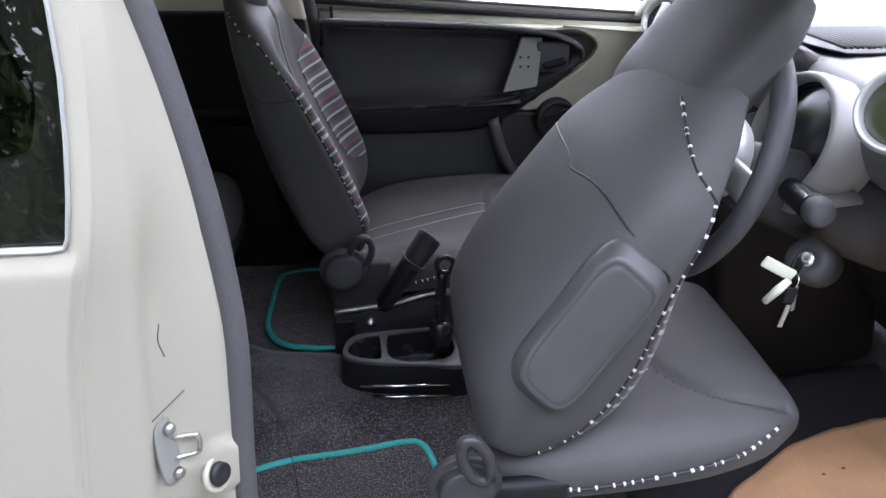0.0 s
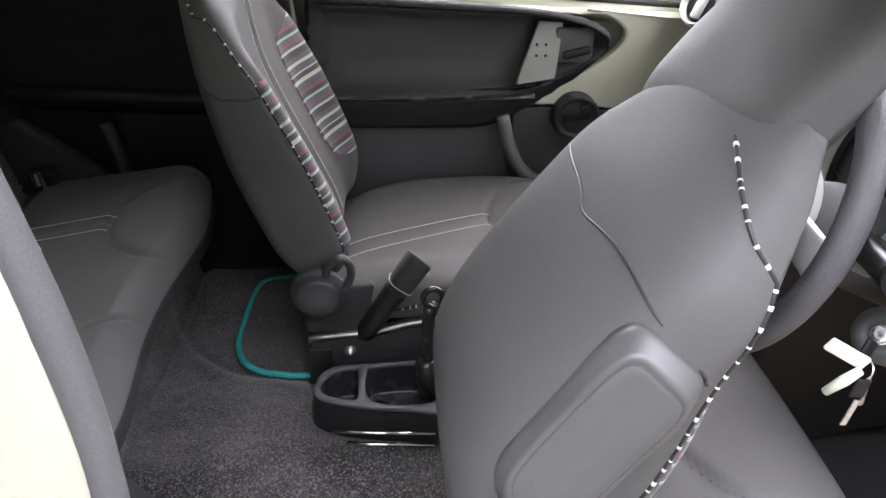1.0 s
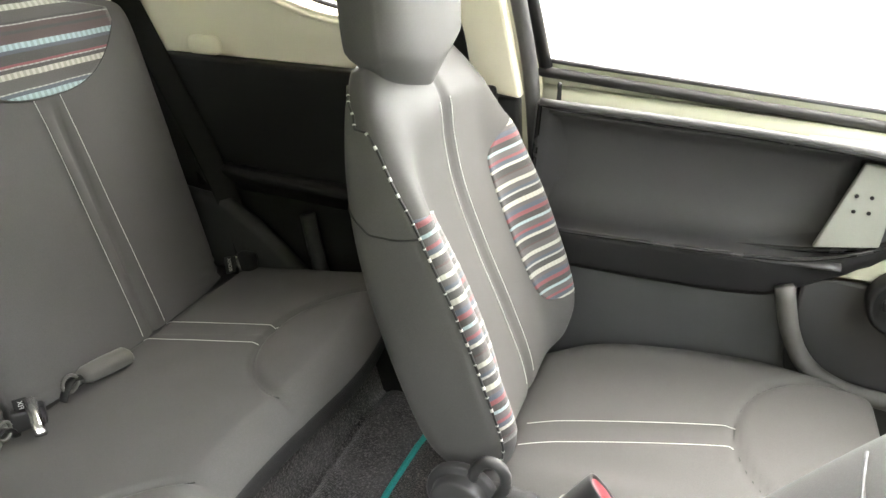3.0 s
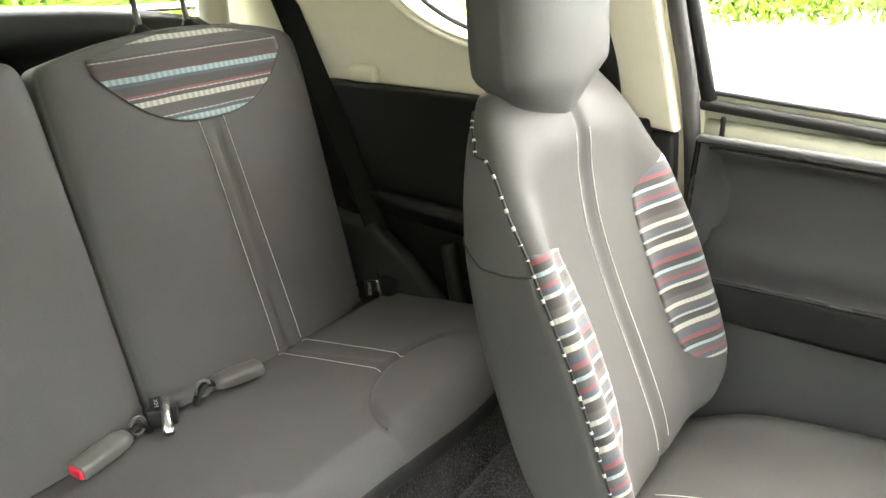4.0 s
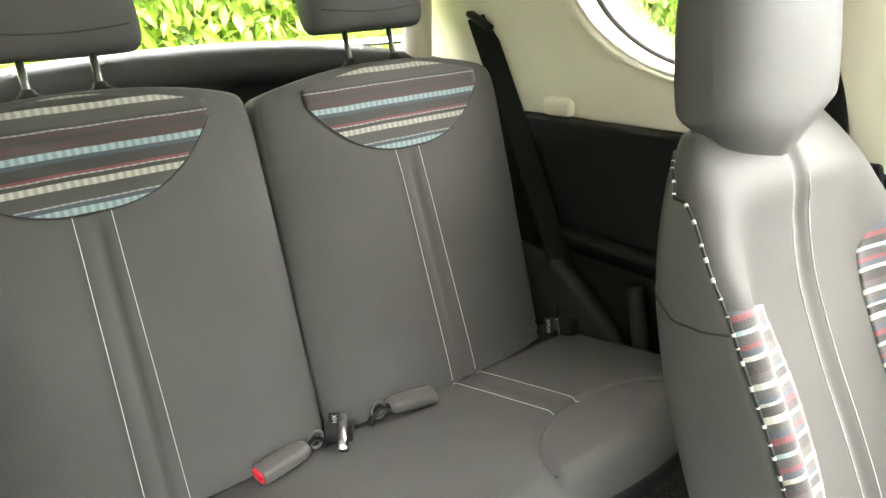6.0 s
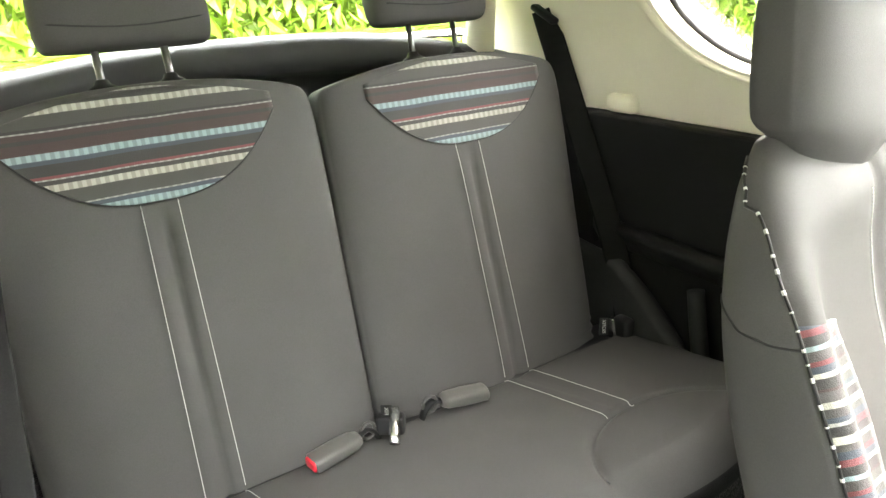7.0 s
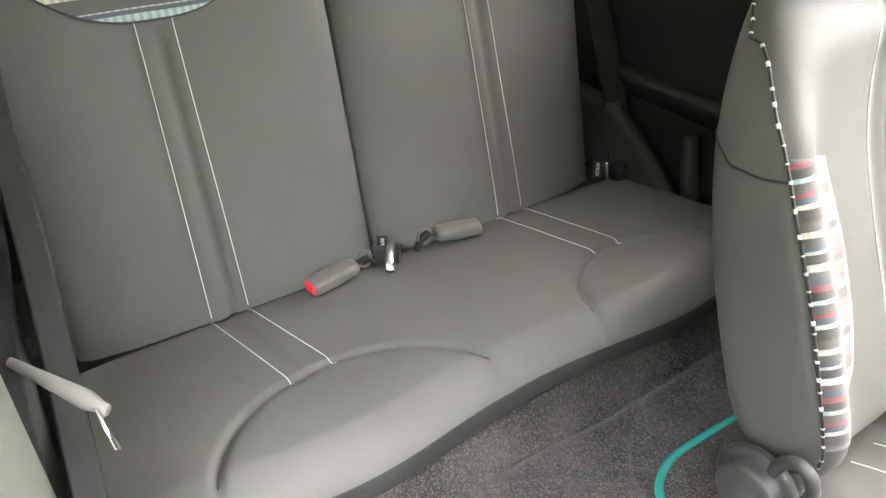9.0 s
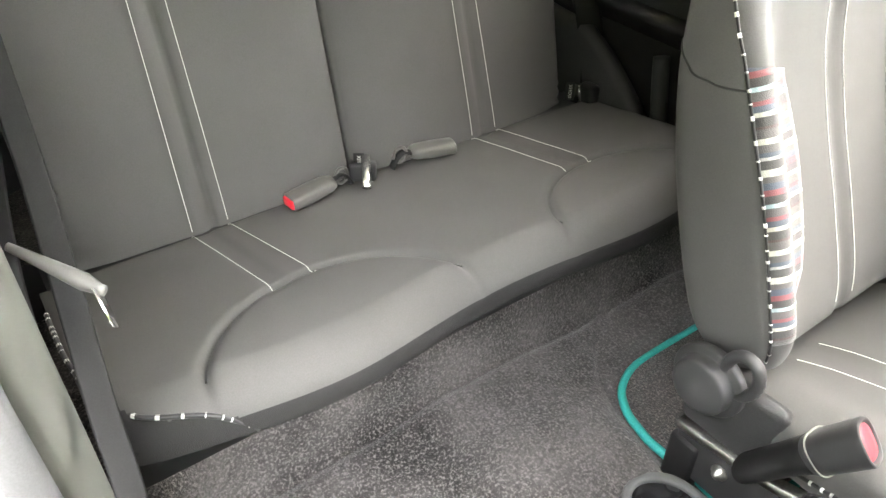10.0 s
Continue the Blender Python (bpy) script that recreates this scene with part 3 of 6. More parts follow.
bm, vs = grid(3 * (len(SECT) - 1) + 1, 140, flank)
hole = [bm.faces.get((vs[r][k], vs[r][k + 1], vs[r + 1][k + 1], vs[r + 1][k])) for r in range(139) for k in range(3, 24) if 1.040 < 0.28 + 1.17 * (r + 0.5) / 139 < 1.40]
bmesh.ops.delete(bm, geom=hole, context="FACES")
ext = bmesh.ops.extrude_face_region(bm, geom=list(bm.faces))
bmesh.ops.translate(bm, verts=[g for g in ext["geom"] if isinstance(g, bmesh.types.BMVert)], vec=(-0.004, 0.006, 0))
bmesh.ops.recalc_face_normals(bm, faces=bm.faces)
side = solid("body_side", bm, PAINT, "white painted rear flank and door pillar of the car", "car body", kind="structure")
bm = plate([(-0.64, 1.03), (0.476, 1.03), (0.486, 1.10), (0.502, 1.22), (0.49, 1.405), (-0.5, 1.405)], 0.004, lambda u, v, w: Vector((u, outer(v) + 0.006 + w, v)))
w3 = solid("window_3", bm, DARKGLASS, "dark rear side window with mirrored trees", "window", kind="structure", smooth=False)
w3.visible_shadow = False
bm = tube([(-0.6, outer(1.036) - 0.001, 1.036), (0.455, outer(1.036) - 0.001, 1.036), (0.467, outer(1.038) - 0.001, 1.038), (0.471, outer(1.045) - 0.001, 1.045)] + [(jamb_x(z, 0) - 0.017, outer(z) - 0.001, z) for z in (1.08, 1.12, 1.17, 1.22, 1.28, 1.34, 1.40)], 0.002, 6)
part("window_edge", bm, SILVER, side, "thin pale window edge")
bm = tube([(soft(SEALX, z) - 0.004, SEAL_Y + 0.008, z) for z in [0.30 + 0.02 * k for k in range(58)]], 0.014, 10)
part("door_seal", bm, RUBBER, side, "grey rubber door seal")


def post(z0, z1, rx, ry, dx=0.0, dy=0.0):
    return loft([[Vector((0.490 + dx + rx * math.cos(t) - 0.30 * max(0, z - 1.06), -0.528 + dy + ry * math.sin(t) + 0.05 * max(0, z - 1.2), z)) for t in [math.tau * k / 24 for k in range(24)]] for z in [z0 + (z1 - z0) * k / 20 for k in range(21)]])


bp = solid("trim_6", post(1.035, 1.44, 0.052, 0.025, 0.014, 0.006), CREAM, "cream plastic upper cover of the door pillar", "pillar trim", kind="structure")
part("lower_cover", post(0.33, 1.034, 0.052, 0.025, -0.004, 0.0), PILLARGREY, bp, "grey-green plastic lower cover")

# plain outer panels that close the car: roof, left flank, tail, bonnet, wheels
# roof skin follows the headlining's added forward reach
bm, _ = grid(24, 20, lambda u, v: Vector((-0.60 + 2.12 * u, -0.565 + 1.13 * v, 1.525 - 0.05 * (2 * v - 1) ** 2 - 0.10 * (2 * u - 1) ** 4)))
ext = bmesh.ops.extrude_face_region(bm, geom=list(bm.faces))
bmesh.ops.translate(bm, verts=[g for g in ext["geom"] if isinstance(g, bmesh.types.BMVert)], vec=(0, 0, 0.012))
bmesh.ops.recalc_face_normals(bm, faces=bm.faces)
solid("roof", bm, PAINT, "white painted car roof", "car body", kind="structure")
big = [(c.x + (u - c.x) * 1.12, c.y + (v - c.y) * 1.12) for u, v in win]
bm = plate([(-0.64, 0.28), (0.36, 0.28), (0.37, 1.45), (-0.52, 1.43), (-0.66, 1.05)], 0.012, flat_y(0.72, 0.22, 1.02), 0.003, [big])
solid("flank_left", bm, PAINT, "white painted left rear flank of the car", "car body", kind="structure", smooth=False)
bm = loft([[Vector((-0.56 - 0.10 * math.cos(y * 1.6) - 0.03 * math.sin((z - 0.28) * 3.6) + e, y, z)) for z, e in ((0.28, 0.06), (0.5, 0), (0.8, 0), (1.08, 0.02), (1.08, 0.06), (0.5, 0.05), (0.28, 0.08))] for y in [-0.615 + 0.134 * k for k in range(11)]])
solid("tail_panel", bm, PAINT, "white painted tail of the car", "car body", kind="structure")
bm = loft([[Vector((x, 0.05 + y, z)) for y, z in ((-w, 0.30), (-w, h - 0.16), (-w * 0.9, h - 0.04), (-w * 0.5, h), (w * 0.5, h), (w * 0.9, h - 0.04), (w, h - 0.16), (w, 0.30))] for x, w, h in ((2.06, 0.68, 0.98), (2.3, 0.67, 0.95), (2.5, 0.63, 0.88), (2.62, 0.55, 0.78), (2.66, 0.50, 0.64))])
solid("bonnet", bm, PAINT, "white painted bonnet and nose of the car", "car body", kind="structure")
for x in (-0.05, 2.25):
    for y in (-0.535, 0.62):
        m = pose(x, y, 0.28, 90, 0, 0)
        wh = thing("wheel", "black tyred wheel under the white car", "wheel", group="wheels of the car")
        part("tyre", revolve([(0.17, -0.075), (0.25, -0.08), (0.278, -0.06), (0.28, 0.0), (0.278, 0.06), (0.25, 0.08), (0.17, 0.075)], 32, m=m, cap=False), BLACKRUBBER, wh)
        part("rim", revolve([(0.175, -0.07), (0.05, -0.055), (0.05, 0.055), (0.175, 0.07)], 28, m=m), SILVER, wh, "silver rim")

# striker and rubber stop on the pillar
st = thing("door_striker", "zinc plated door striker loop screwed to the white pillar", "striker", pose(*jamb(0.778, 0.62, 0.001), 0, 0, -32))
bm = plate(curve2([(0, 0.043), (0.013, 0.035), (0.016, 0), (0.013, -0.035), (0, -0.043), (-0.013, -0.035), (-0.016, 0), (-0.013, 0.035), (0, 0.043)], 32)[:-1], 0.004, lambda u, v, w: Vector((w * 0.9, u * 1.1, v)), 0.001)
part("base_plate", bm, PULLGREY, st)
bm = tube(smooth_line([(0.002, 0.004, 0.012), (0.016, 0.017, 0.012), (0.020, 0.021, 0.008), (0.020, 0.020, -0.008), (0.015, 0.016, -0.013), (0.002, 0.002, -0.013)], 24), 0.0026, 8)
part("loop", bm, STEEL, st)
for z in (0.030, -0.030):
    bm = revolve([(0.0, 0.007), (0.004, 0.007), (0.006, 0.005), (0.0065, 0.0)], 14, m=pose(0.004, 0, z, 0, 90, 0))
    part("screw", bm, STEEL, st)
sp = thing("door_stop", "black rubber door stop in a white recess of the pillar", "door stop", pose(*(jamb(0.727, 0.80) + Vector((0.0095, 0, 0))), 0, 78, -28))
part("socket", revolve([(0.020, -0.002), (0.022, 0.003), (0.019, 0.006), (0.016, 0.003), (0.0, 0.002)], 22), PAINT, sp, "white painted socket")
part("buffer", revolve([(0.013, 0.0), (0.0145, 0.006), (0.011, 0.010), (0.006, 0.008), (0.0, 0.007)], 20), BLACKRUBBER, sp)
bm = tube(smooth_line([jamb(0.930, 0.63), jamb(0.912, 0.61), jamb(0.892, 0.64)], 8), 0.0007, 5)
part("scratch", bm, RUBBER, side, "dark scratch in the paint")
bm = tube([jamb(0.826, 0.45), jamb(0.846, 0.72)], 0.0006, 5)
part("scuff", bm, RUBBER, side)

# front: bulkhead, windscreen, left A-pillar
bm = plate([(-0.62, 0.25), (0.72, 0.25), (0.70, 1.0), (-0.60, 1.0)], 0.05, lambda u, v, w: Vector((2.0 + w, u, v)))
solid("wall_front", bm, PLASTIC, "black bulkhead behind the dashboard", "bulkhead", kind="structure", smooth=False)
bm, _ = grid(16, 10, lambda u, v: Vector((2.05 - 0.60 * v - 0.10 * (2 * u - 1) ** 2, (-0.66 + 1.32 * u) * (1 - 0.2 * v), 0.98 + 0.42 * v)))
ext = bmesh.ops.extrude_face_region(bm, geom=list(bm.faces))
bmesh.ops.translate(bm, verts=[g for g in ext["geom"] if isinstance(g, bmesh.types.BMVert)], vec=(0.004, 0, 0.003))
bmesh.ops.recalc_face_normals(bm, faces=bm.faces)
ws = solid("window_4", bm, GLASS, "clear windscreen above the dashboard", "windscreen", kind="structure")
ws.visible_shadow = False
for s in (-1, 1):
    bm = tube([(1.98, s * 0.66, 0.98), (1.68, s * 0.61, 1.22), (1.42, s * 0.55, 1.41)], 0.04, 10)
    solid(f"pillar_{1 if s > 0 else 2}", bm, CREAM, "pale trim of the windscreen pillar", "pillar trim", kind="structure")
bm = tube([(0.58 + 0.1 * k, -0.59, 0.34) for k in range(14)], 0.035, 10)
solid("sill_right", bm, PAINT, "white painted door sill", "sill", kind="structure")


# ---- left door ----
door = thing("door_1", "closed white car door with dark moulded inner trim", "car door", kind="structure")
FR = flat_y(0.645, 0.20, 1.02)
glass_hole = [(0.604, 1.042), (1.60, 0.966), (1.60, 1.05), (1.30, 1.37), (0.528, 1.40)]
frame_out = [(0.60, 0.32), (1.72, 0.32), (1.75, 0.97), (1.66, 1.06), (1.32, 1.43), (0.50, 1.43), (0.556, 1.17), (0.592, 1.0)]
bm = plate(frame_out, 0.03, FR, 0.004, [glass_hole])
part("door_frame", bm, PAINTCREAM, door, "off-white painted door frame", smooth=False)
bm = tube([FR(u, v, -0.004) for u, v in ((0.518, 1.40), (0.567, 1.17), (0.598, 1.030))], 0.0115, 10)
part("window_channel", bm, BLACKRUBBER, door, "black rubber window channel")
bm = tube([FR(u, v, -0.010) for u, v in ((0.586, 1.0245), (0.589, 1.024), (0.594, 1.0235), (0.62, 1.0215), (0.765, 1.010), (1.0, 0.991), (1.60, 0.945))], lambda q: 0.005 if q < 0.1 else (0.0078 if q < 0.3 else 0.009), 10)
part("window_seal", bm, BLACKRUBBER, door, "black rubber window seal")
bm = tube([FR(u, v, 0.0) for u, v in ((0.606, 1.041), (1.0, 1.010), (1.60, 0.966))], 0.0042, 8)
part("seal_lip", bm, RUBBER, door)
bm = plate([(0.60, 1.02), (1.61, 0.955), (1.61, 1.06), (1.31, 1.385), (0.52, 1.41)], 0.004, lambda u, v, w: FR(u, v, w + 0.014))
pane = part("pane", bm, GLASS, door, "clear side window glass", smooth=False)
pane.visible_shadow = False
# belt rail of painted metal, rounded, over the trim pod
bm = loft([[Vector((x, 0.64 - a, 1.012 - 0.05 * (x - 0.62) + b)) for a, b in ((0, -0.010), (0.010, -0.012), (0.016, -0.018), (0.018, -0.030), (0.020, -0.042), (0.0, -0.055))] for x in [0.60 + 0.05 * k for k in range(22)]])
part("belt_rail", bm, PAINTCREAM, door)

# dark pod: pointed to the front, recessed like a tray
pod = curve2([(0.605, 0.975), (0.80, 0.967), (1.0, 0.956), (1.12, 0.944), (1.19, 0.927), (1.232, 0.900), (1.225, 0.872), (1.17, 0.838), (1.08, 0.805), (0.95, 0.790), (0.75, 0.782), (0.605, 0.780), (0.600, 0.88)], 70)
pc = Vector((0.90, 0.875))


def pod_ring(s, y, shift=0.0):
    return [Vector((pc.x + (u - pc.x) * (1 - (1 - s) * 0.55), y, pc.y + (v - pc.y) * s + shift)) for u, v in pod]


bm = loft([pod_ring(1.06, 0.640), pod_ring(1.06, 0.598), pod_ring(1.02, 0.592), pod_ring(0.98, 0.594), pod_ring(0.92, 0.608), pod_ring(0.80, 0.630), pod_ring(0.6, 0.636), pod_ring(0.2, 0.637)])
part("trim_pod", bm, DOORTRIM, door, "dark recessed upper door trim")
rim = [Vector((pc.x + (u - pc.x) * 1.005, 0.590, pc.y + (v - pc.y) * 1.03)) for u, v in pod]
part("pod_rim", tube(rim, 0.0045, 6, closed=True), SHINY, door)
# the curved shelf of the recess, running out to the armrest
bm = loft([[Vector((x, y + 0.02 * max(0, x - 0.98), z + (0.012 if z < 0.85 else -0.045) * (x - 0.65))) for y, z in ((0.554, 0.776), (0.556, 0.781), (0.564, 0.784), (0.585, 0.786), (0.602, 0.791), (0.616, 0.801), (0.626, 0.817), (0.6315, 0.840), (0.6325, 0.870), (0.632, 0.905), (0.629, 0.935), (0.621, 0.953), (0.605, 0.962), (0.605, 0.966), (0.640, 0.966), (0.640, 0.770))] for x in [0.607 + 0.025 * k for k in range(20)]])
part("shelf", bm, DOORTRIM, door, "smooth curved shelf of the recess")
lip = smooth_line([(0.607, 0.553, 0.7805), (0.75, 0.553, 0.7820), (0.90, 0.554, 0.7840), (1.00, 0.557, 0.7880), (1.06, 0.565, 0.7960), (1.11, 0.576, 0.8100), (1.17, 0.585, 0.8360), (1.215, 0.588, 0.8620)], 40)
part("shelf_lip", tube(lip, 0.0032, 8), SHINY, door, "thin glossy lip along the shelf")
# rounded lip along the upper edge of the pod
upper = sorted((p for p in rim if p.z > pc.y + 0.01 and p.x > 0.60), key=lambda p: p.x)
part("upper_lip", tube([p + Vector((0, 0.004, 0.004)) for p in upper], lambda s: 0.0078 * min(1, (1 - s) * 6 + 0.35), 10), GREYPLASTIC, door, "dark grey lip over the recessed trim")
# white panel in front of the pod
wp = curve2([(1.035, 0.752), (1.10, 0.778), (1.20, 0.835), (1.262, 0.885), (1.265, 0.925), (1.20, 0.955), (1.10, 0.963), (1.0, 0.966)], 40) + [(1.7, 0.94), (1.7, 0.72), (1.38, 0.735), (1.2, 0.752)]
part("front_panel", plate(wp, 0.03, lambda u, v, w: Vector((u, 0.590 + w + 0.25 * max(0, u - 1.35) ** 2, v)), 0.006), PAINTCREAM, door, "off-white painted panel", smooth=False)
# black band under the lip, thinning out towards the tip of the recess
def band(x):
    p = min(lip, key=lambda q: abs(q.x - x))
    tall = lerp_table(((0.60, 0.066), (0.98, 0.070), (1.035, 0.050), (1.10, 0.034), (1.17, 0.020), (1.215, 0.008)), x)
    return [Vector((x, p.y + a, p.z - 0.002 - b * tall)) for a, b in ((0.045, 0.0), (0.004, 0.0), (0.0005, 0.04), (0.0, 0.15), (0.002, 0.8), (0.006, 0.95), (0.016, 1.0), (0.045, 1.0))]


part("armrest", loft([band(0.607 + 0.0152 * k) for k in range(41)]), PLASTIC, door, "black armrest band")
# lower grey panel, with an angled fold to the front pocket
low = [(0.605, 0.35), (1.05, 0.35), (1.06, 0.50), (1.035, 0.62), (1.02, 0.74), (0.62, 0.715)]
part("lower_panel", plate(low, 0.04, lambda u, v, w: Vector((u, 0.568 + w + 0.06 * (0.74 - v), v)), 0.008), GREYPLASTIC, door, "grey grained lower door panel", smooth=False)
fold = smooth_line([(1.012, 0.552, 0.745), (1.038, 0.560, 0.66), (1.075, 0.57, 0.60), (1.13, 0.572, 0.57), (1.2, 0.575, 0.56)], 20)
part("pocket_edge", tube(fold, 0.015, 8), PALEGREY, door, "paler rounded fold")
low2 = [(1.03, 0.36), (1.70, 0.36), (1.70, 0.725), (1.38, 0.735), (1.04, 0.755)]
part("front_pocket", plate(low2, 0.03, lambda u, v, w: Vector((u, 0.590 + w, v)), 0.006), DOORTRIM, door, "black map pocket zone", smooth=False)
# door pull with silver plate and release lever
plate_o = [(1.039, 0.806), (1.086, 0.934), (1.139, 0.932), (1.126, 0.818)]
hp = part("pull_plate", plate(plate_o, 0.012, lambda u, v, w: Vector((u, 0.576 + 0.25 * (v - 0.813) + w, v)), 0.003), PULLGREY, door, "silver-grey plastic door pull plate", smooth=False)
for dx, dz in ((0, 0), (0.02, 0.0), (0, -0.022), (0.02, -0.022)):
    part("rivet", revolve([(0.0, 0.0012), (0.0022, 0.001), (0.003, 0)], 10, m=pose(1.083 + dx, 0.5945 + 0.25 * dz, 0.888 + dz, 76, 0, 0)), PLASTIC, hp)
lv = part("release_cup", rounded((0.085, 0.012, 0.075), 0.02, m=pose(1.165, 0.604, 0.885)), GREYPLASTIC, door)
part("release_lever", rounded((0.06, 0.016, 0.018), 0.007, m=pose(1.170, 0.592, 0.872, 0, -14, 0)), SHINY, lv, "black release lever")
# window winder knob and its rose
wd = part("window_winder", revolve([(0.046, 0), (0.051, 0.006), (0.052, 0.030), (0.050, 0.037), (0.046, 0.040), (0.042, 0.039), (0.039, 0.034), (0.034, 0.035), (0.0, 0.038)], 36, m=pose(1.178, 0.592, 0.738, 90, 0, 0)), BLACKRUBBER, door, "round black window winder")
part("folding_grip", rounded((0.060, 0.010, 0.020), 0.004, 3, m=pose(1.176, 0.554, 0.742, 0, -8, 0)), PLASTIC, wd)
part("winder_notch", rounded((0.018, 0.008, 0.012), 0.002, m=pose(1.194, 0.551, 0.762, 0, -12, 0)), BLACKRUBBER, wd)
# lock pin
part("lock_pin", revolve([(0.0045, 0), (0.004, 0.004), (0.0035, 0.018), (0.0045, 0.024), (0.003, 0.03), (0, 0.031)], 12, m=pose(0.628, 0.616, 0.982)), PLASTIC, door, "black lock pin")
# cover at the front corner of the window
part("mirror_cover", plate([(1.36, 0.98), (1.62, 0.965), (1.62, 1.07), (1.52, 1.10), (1.41, 1.06)], 0.03, lambda u, v, w: Vector((u, 0.59 + w, v)), 0.012), PAINTCREAM, door, "pale mirror corner cover", smooth=False)

wm = thing("wing_mirror", "dark wing mirror on the outside of the door", "mirror", pose(1.50, 0.87, 1.035, 0, 0, 20))
part("housing", loft([[Vector((x, 0.105 * q * math.cos(t), 0.066 * q * math.sin(t))) for t in [math.tau * k / 32 for k in range(32)]] for x, q in ((-0.018, 0.93), (-0.022, 0.98), (-0.014, 1.02), (0.02, 1.0), (0.06, 0.75), (0.085, 0.3))], True), BLACKRUBBER, wm, "black mirror shell")
part("mirror_glass", loft([[Vector((x, 0.092 * q * math.cos(t), 0.056 * q * math.sin(t))) for t in [math.tau * k / 32 for k in range(32)]] for x, q in ((-0.0185, 1.0), (-0.0225, 0.99), (-0.0235, 0.5), (-0.0238, 0.05))], True), MIRROR, wm, "mirror glass")
part("foot", tube([(0.02, -0.05, -0.05), (0.02, -0.12, -0.07), (0.02, -0.20, -0.08)], 0.024, 12), BLACKRUBBER, wm)


# ---- rear bench ----
def end_cap(y, y0, y1, n=9):
    s = abs(2 * (y - y0) / (y1 - y0) - 1)
    return max(1 - min(s, 1) ** n, 0) ** (1 / n)


BY0, BY1 = -0.50, 0.55
ARCHES = ((-0.212, 0.180, 0.391, 0.170), (0.300, 0.172, 0.395, 0.168))


def nose(y):
    lobes = 0.026 * (math.exp(-((y + 0.24) / 0.15) ** 2) + math.exp(-((y - 0.27) / 0.16) ** 2))
    return 0.381 + lobes


def bench_bump(x, y):
    z = 0.0
    for yc, hw, xc, hx in ARCHES:
        r = math.hypot((y - yc) / hw, (x - xc) / hx)
        fade = max(0, min(1, (xc + 0.02 - x) / 0.09))
        z += groove((r - 1) * 0.17, 0.006, 0.009) * fade
        z += 0.009 * max(0, 1 - r) ** 0.5 * (0.25 + 0.75 * fade) if r < 1 else 0
    z -= 0.030 * max(0, (0.014 - x) / 0.05)
    for y0 in (-0.27, 0.27):
        if x < 0.24:
            yy = y - y0 - 0.12 * x
            z += -0.003 * math.exp(-((yy) / 0.014) ** 4)
    return z + 0.0012 * noise.noise(Vector((x * 14, y * 14, 3)))


def bench_point(y, v):
    """v from 0 at the back over the top and nose to 1 under the front edge."""
    k = end_cap(y, BY0, BY1)
    xn = nose(y) * (0.70 + 0.30 * end_cap(y, BY0, BY1, 5))
    top = lambda x: 0.582 + 0.157 * x - 0.02 * max(0, x - 0.28) ** 2 * 10
    if v < 0.62:
        x = -0.05 + (xn - 0.055 + 0.05) * v / 0.62
        z = top(x) + bench_bump(x, y)
    elif v < 0.85:
        a = (v - 0.62) / 0.23 * math.radians(105)
        x = xn - 0.055 + 0.055 * math.sin(a)
        z = top(xn - 0.055) - 0.052 * (1 - math.cos(a)) + bench_bump(x, y) * (1 - (v - 0.62) / 0.23)
    else:
        f = (v - 0.85) / 0.15
        x = xn - 0.003 - 0.08 * f
        z = top(xn - 0.055) - 0.0655 - 0.018 * f
    zb = 0.535
    return Vector((x, y, zb + (z - zb) * (0.35 + 0.65 * k)))


def bench_top(x, y, off=0.001):
    k = end_cap(y, BY0, BY1)
    return Vector((x, y, 0.535 + (0.582 + 0.157 * x - 0.2 * max(0, x - 0.28) ** 2 + bench_bump(x, y) - 0.535) * (0.35 + 0.65 * k) + off))


bench = thing("rear_bench", "black leatherette rear bench seat with split backrests and white stitching", "car seat", pose(0.018, 0, 0.022))
for a, b in ((-0.286, -0.252), (-0.229, -0.194), (0.240, 0.257), (0.297, 0.313)):
    part("stitching", stitches([bench_top(0.005 + 0.228 * k / 30, a + (b - a) * k / 30) for k in range(31)]), THREAD, bench, "white double stitching")
for yc, hw, xc, hx in ARCHES:
    arc = [bench_top(xc - hx * math.sin(t), yc - hw * math.cos(t), 0.0005) for t in [radians(16 + 148 * k / 60) for k in range(61)]]
    part("arch_seam", tube(arc, 0.0011, 5), PIPE, bench)
pipe_line = smooth_line([(0.07, -0.500, 0.585), (0.13, -0.500, 0.594), (0.20, -0.498, 0.602), (0.275, -0.487, 0.609), (0.313, -0.474, 0.614), (0.345, -0.450, 0.6175), (0.368, -0.403, 0.611), (0.381, -0.378, 0.600), (0.388, -0.352, 0.572)], 80)
bm, vs = grid(260, 170, lambda u, v: bench_point(BY0 + 0.001 + (BY1 - BY0 - 0.002) * u, v))
outward = Vector((0.62, -0.78, 0))
for j, row in enumerate(vs[:-1]):
    for i in range(len(row) - 1):
        face = bm.faces.get((row[i], row[i + 1], vs[j + 1][i + 1], vs[j + 1][i]))
        c = face.calc_center_median()
        if j / 169 > 0.775:
            face.material_index = 1
        elif c.y < -0.34 and c.x > 0.04:
            p = min(pipe_line, key=lambda q: (q.x - c.x) ** 2 + (q.y - c.y) ** 2)
            if (c - p).dot(outward) > 0.0005:
                face.material_index = 1
part("cushion", bm, LEATHER, bench, "black leatherette cushion with a black cloth lower edge").data.materials.append(SKIRT)
part("piping", tube(pipe_line, 0.0030, 7), PIPE, bench, "black piping with white flecks")
tagged(part("piping_flecks", flecks(pipe_line, 0.0032, 3), FLECK, bench), kind="stuff")
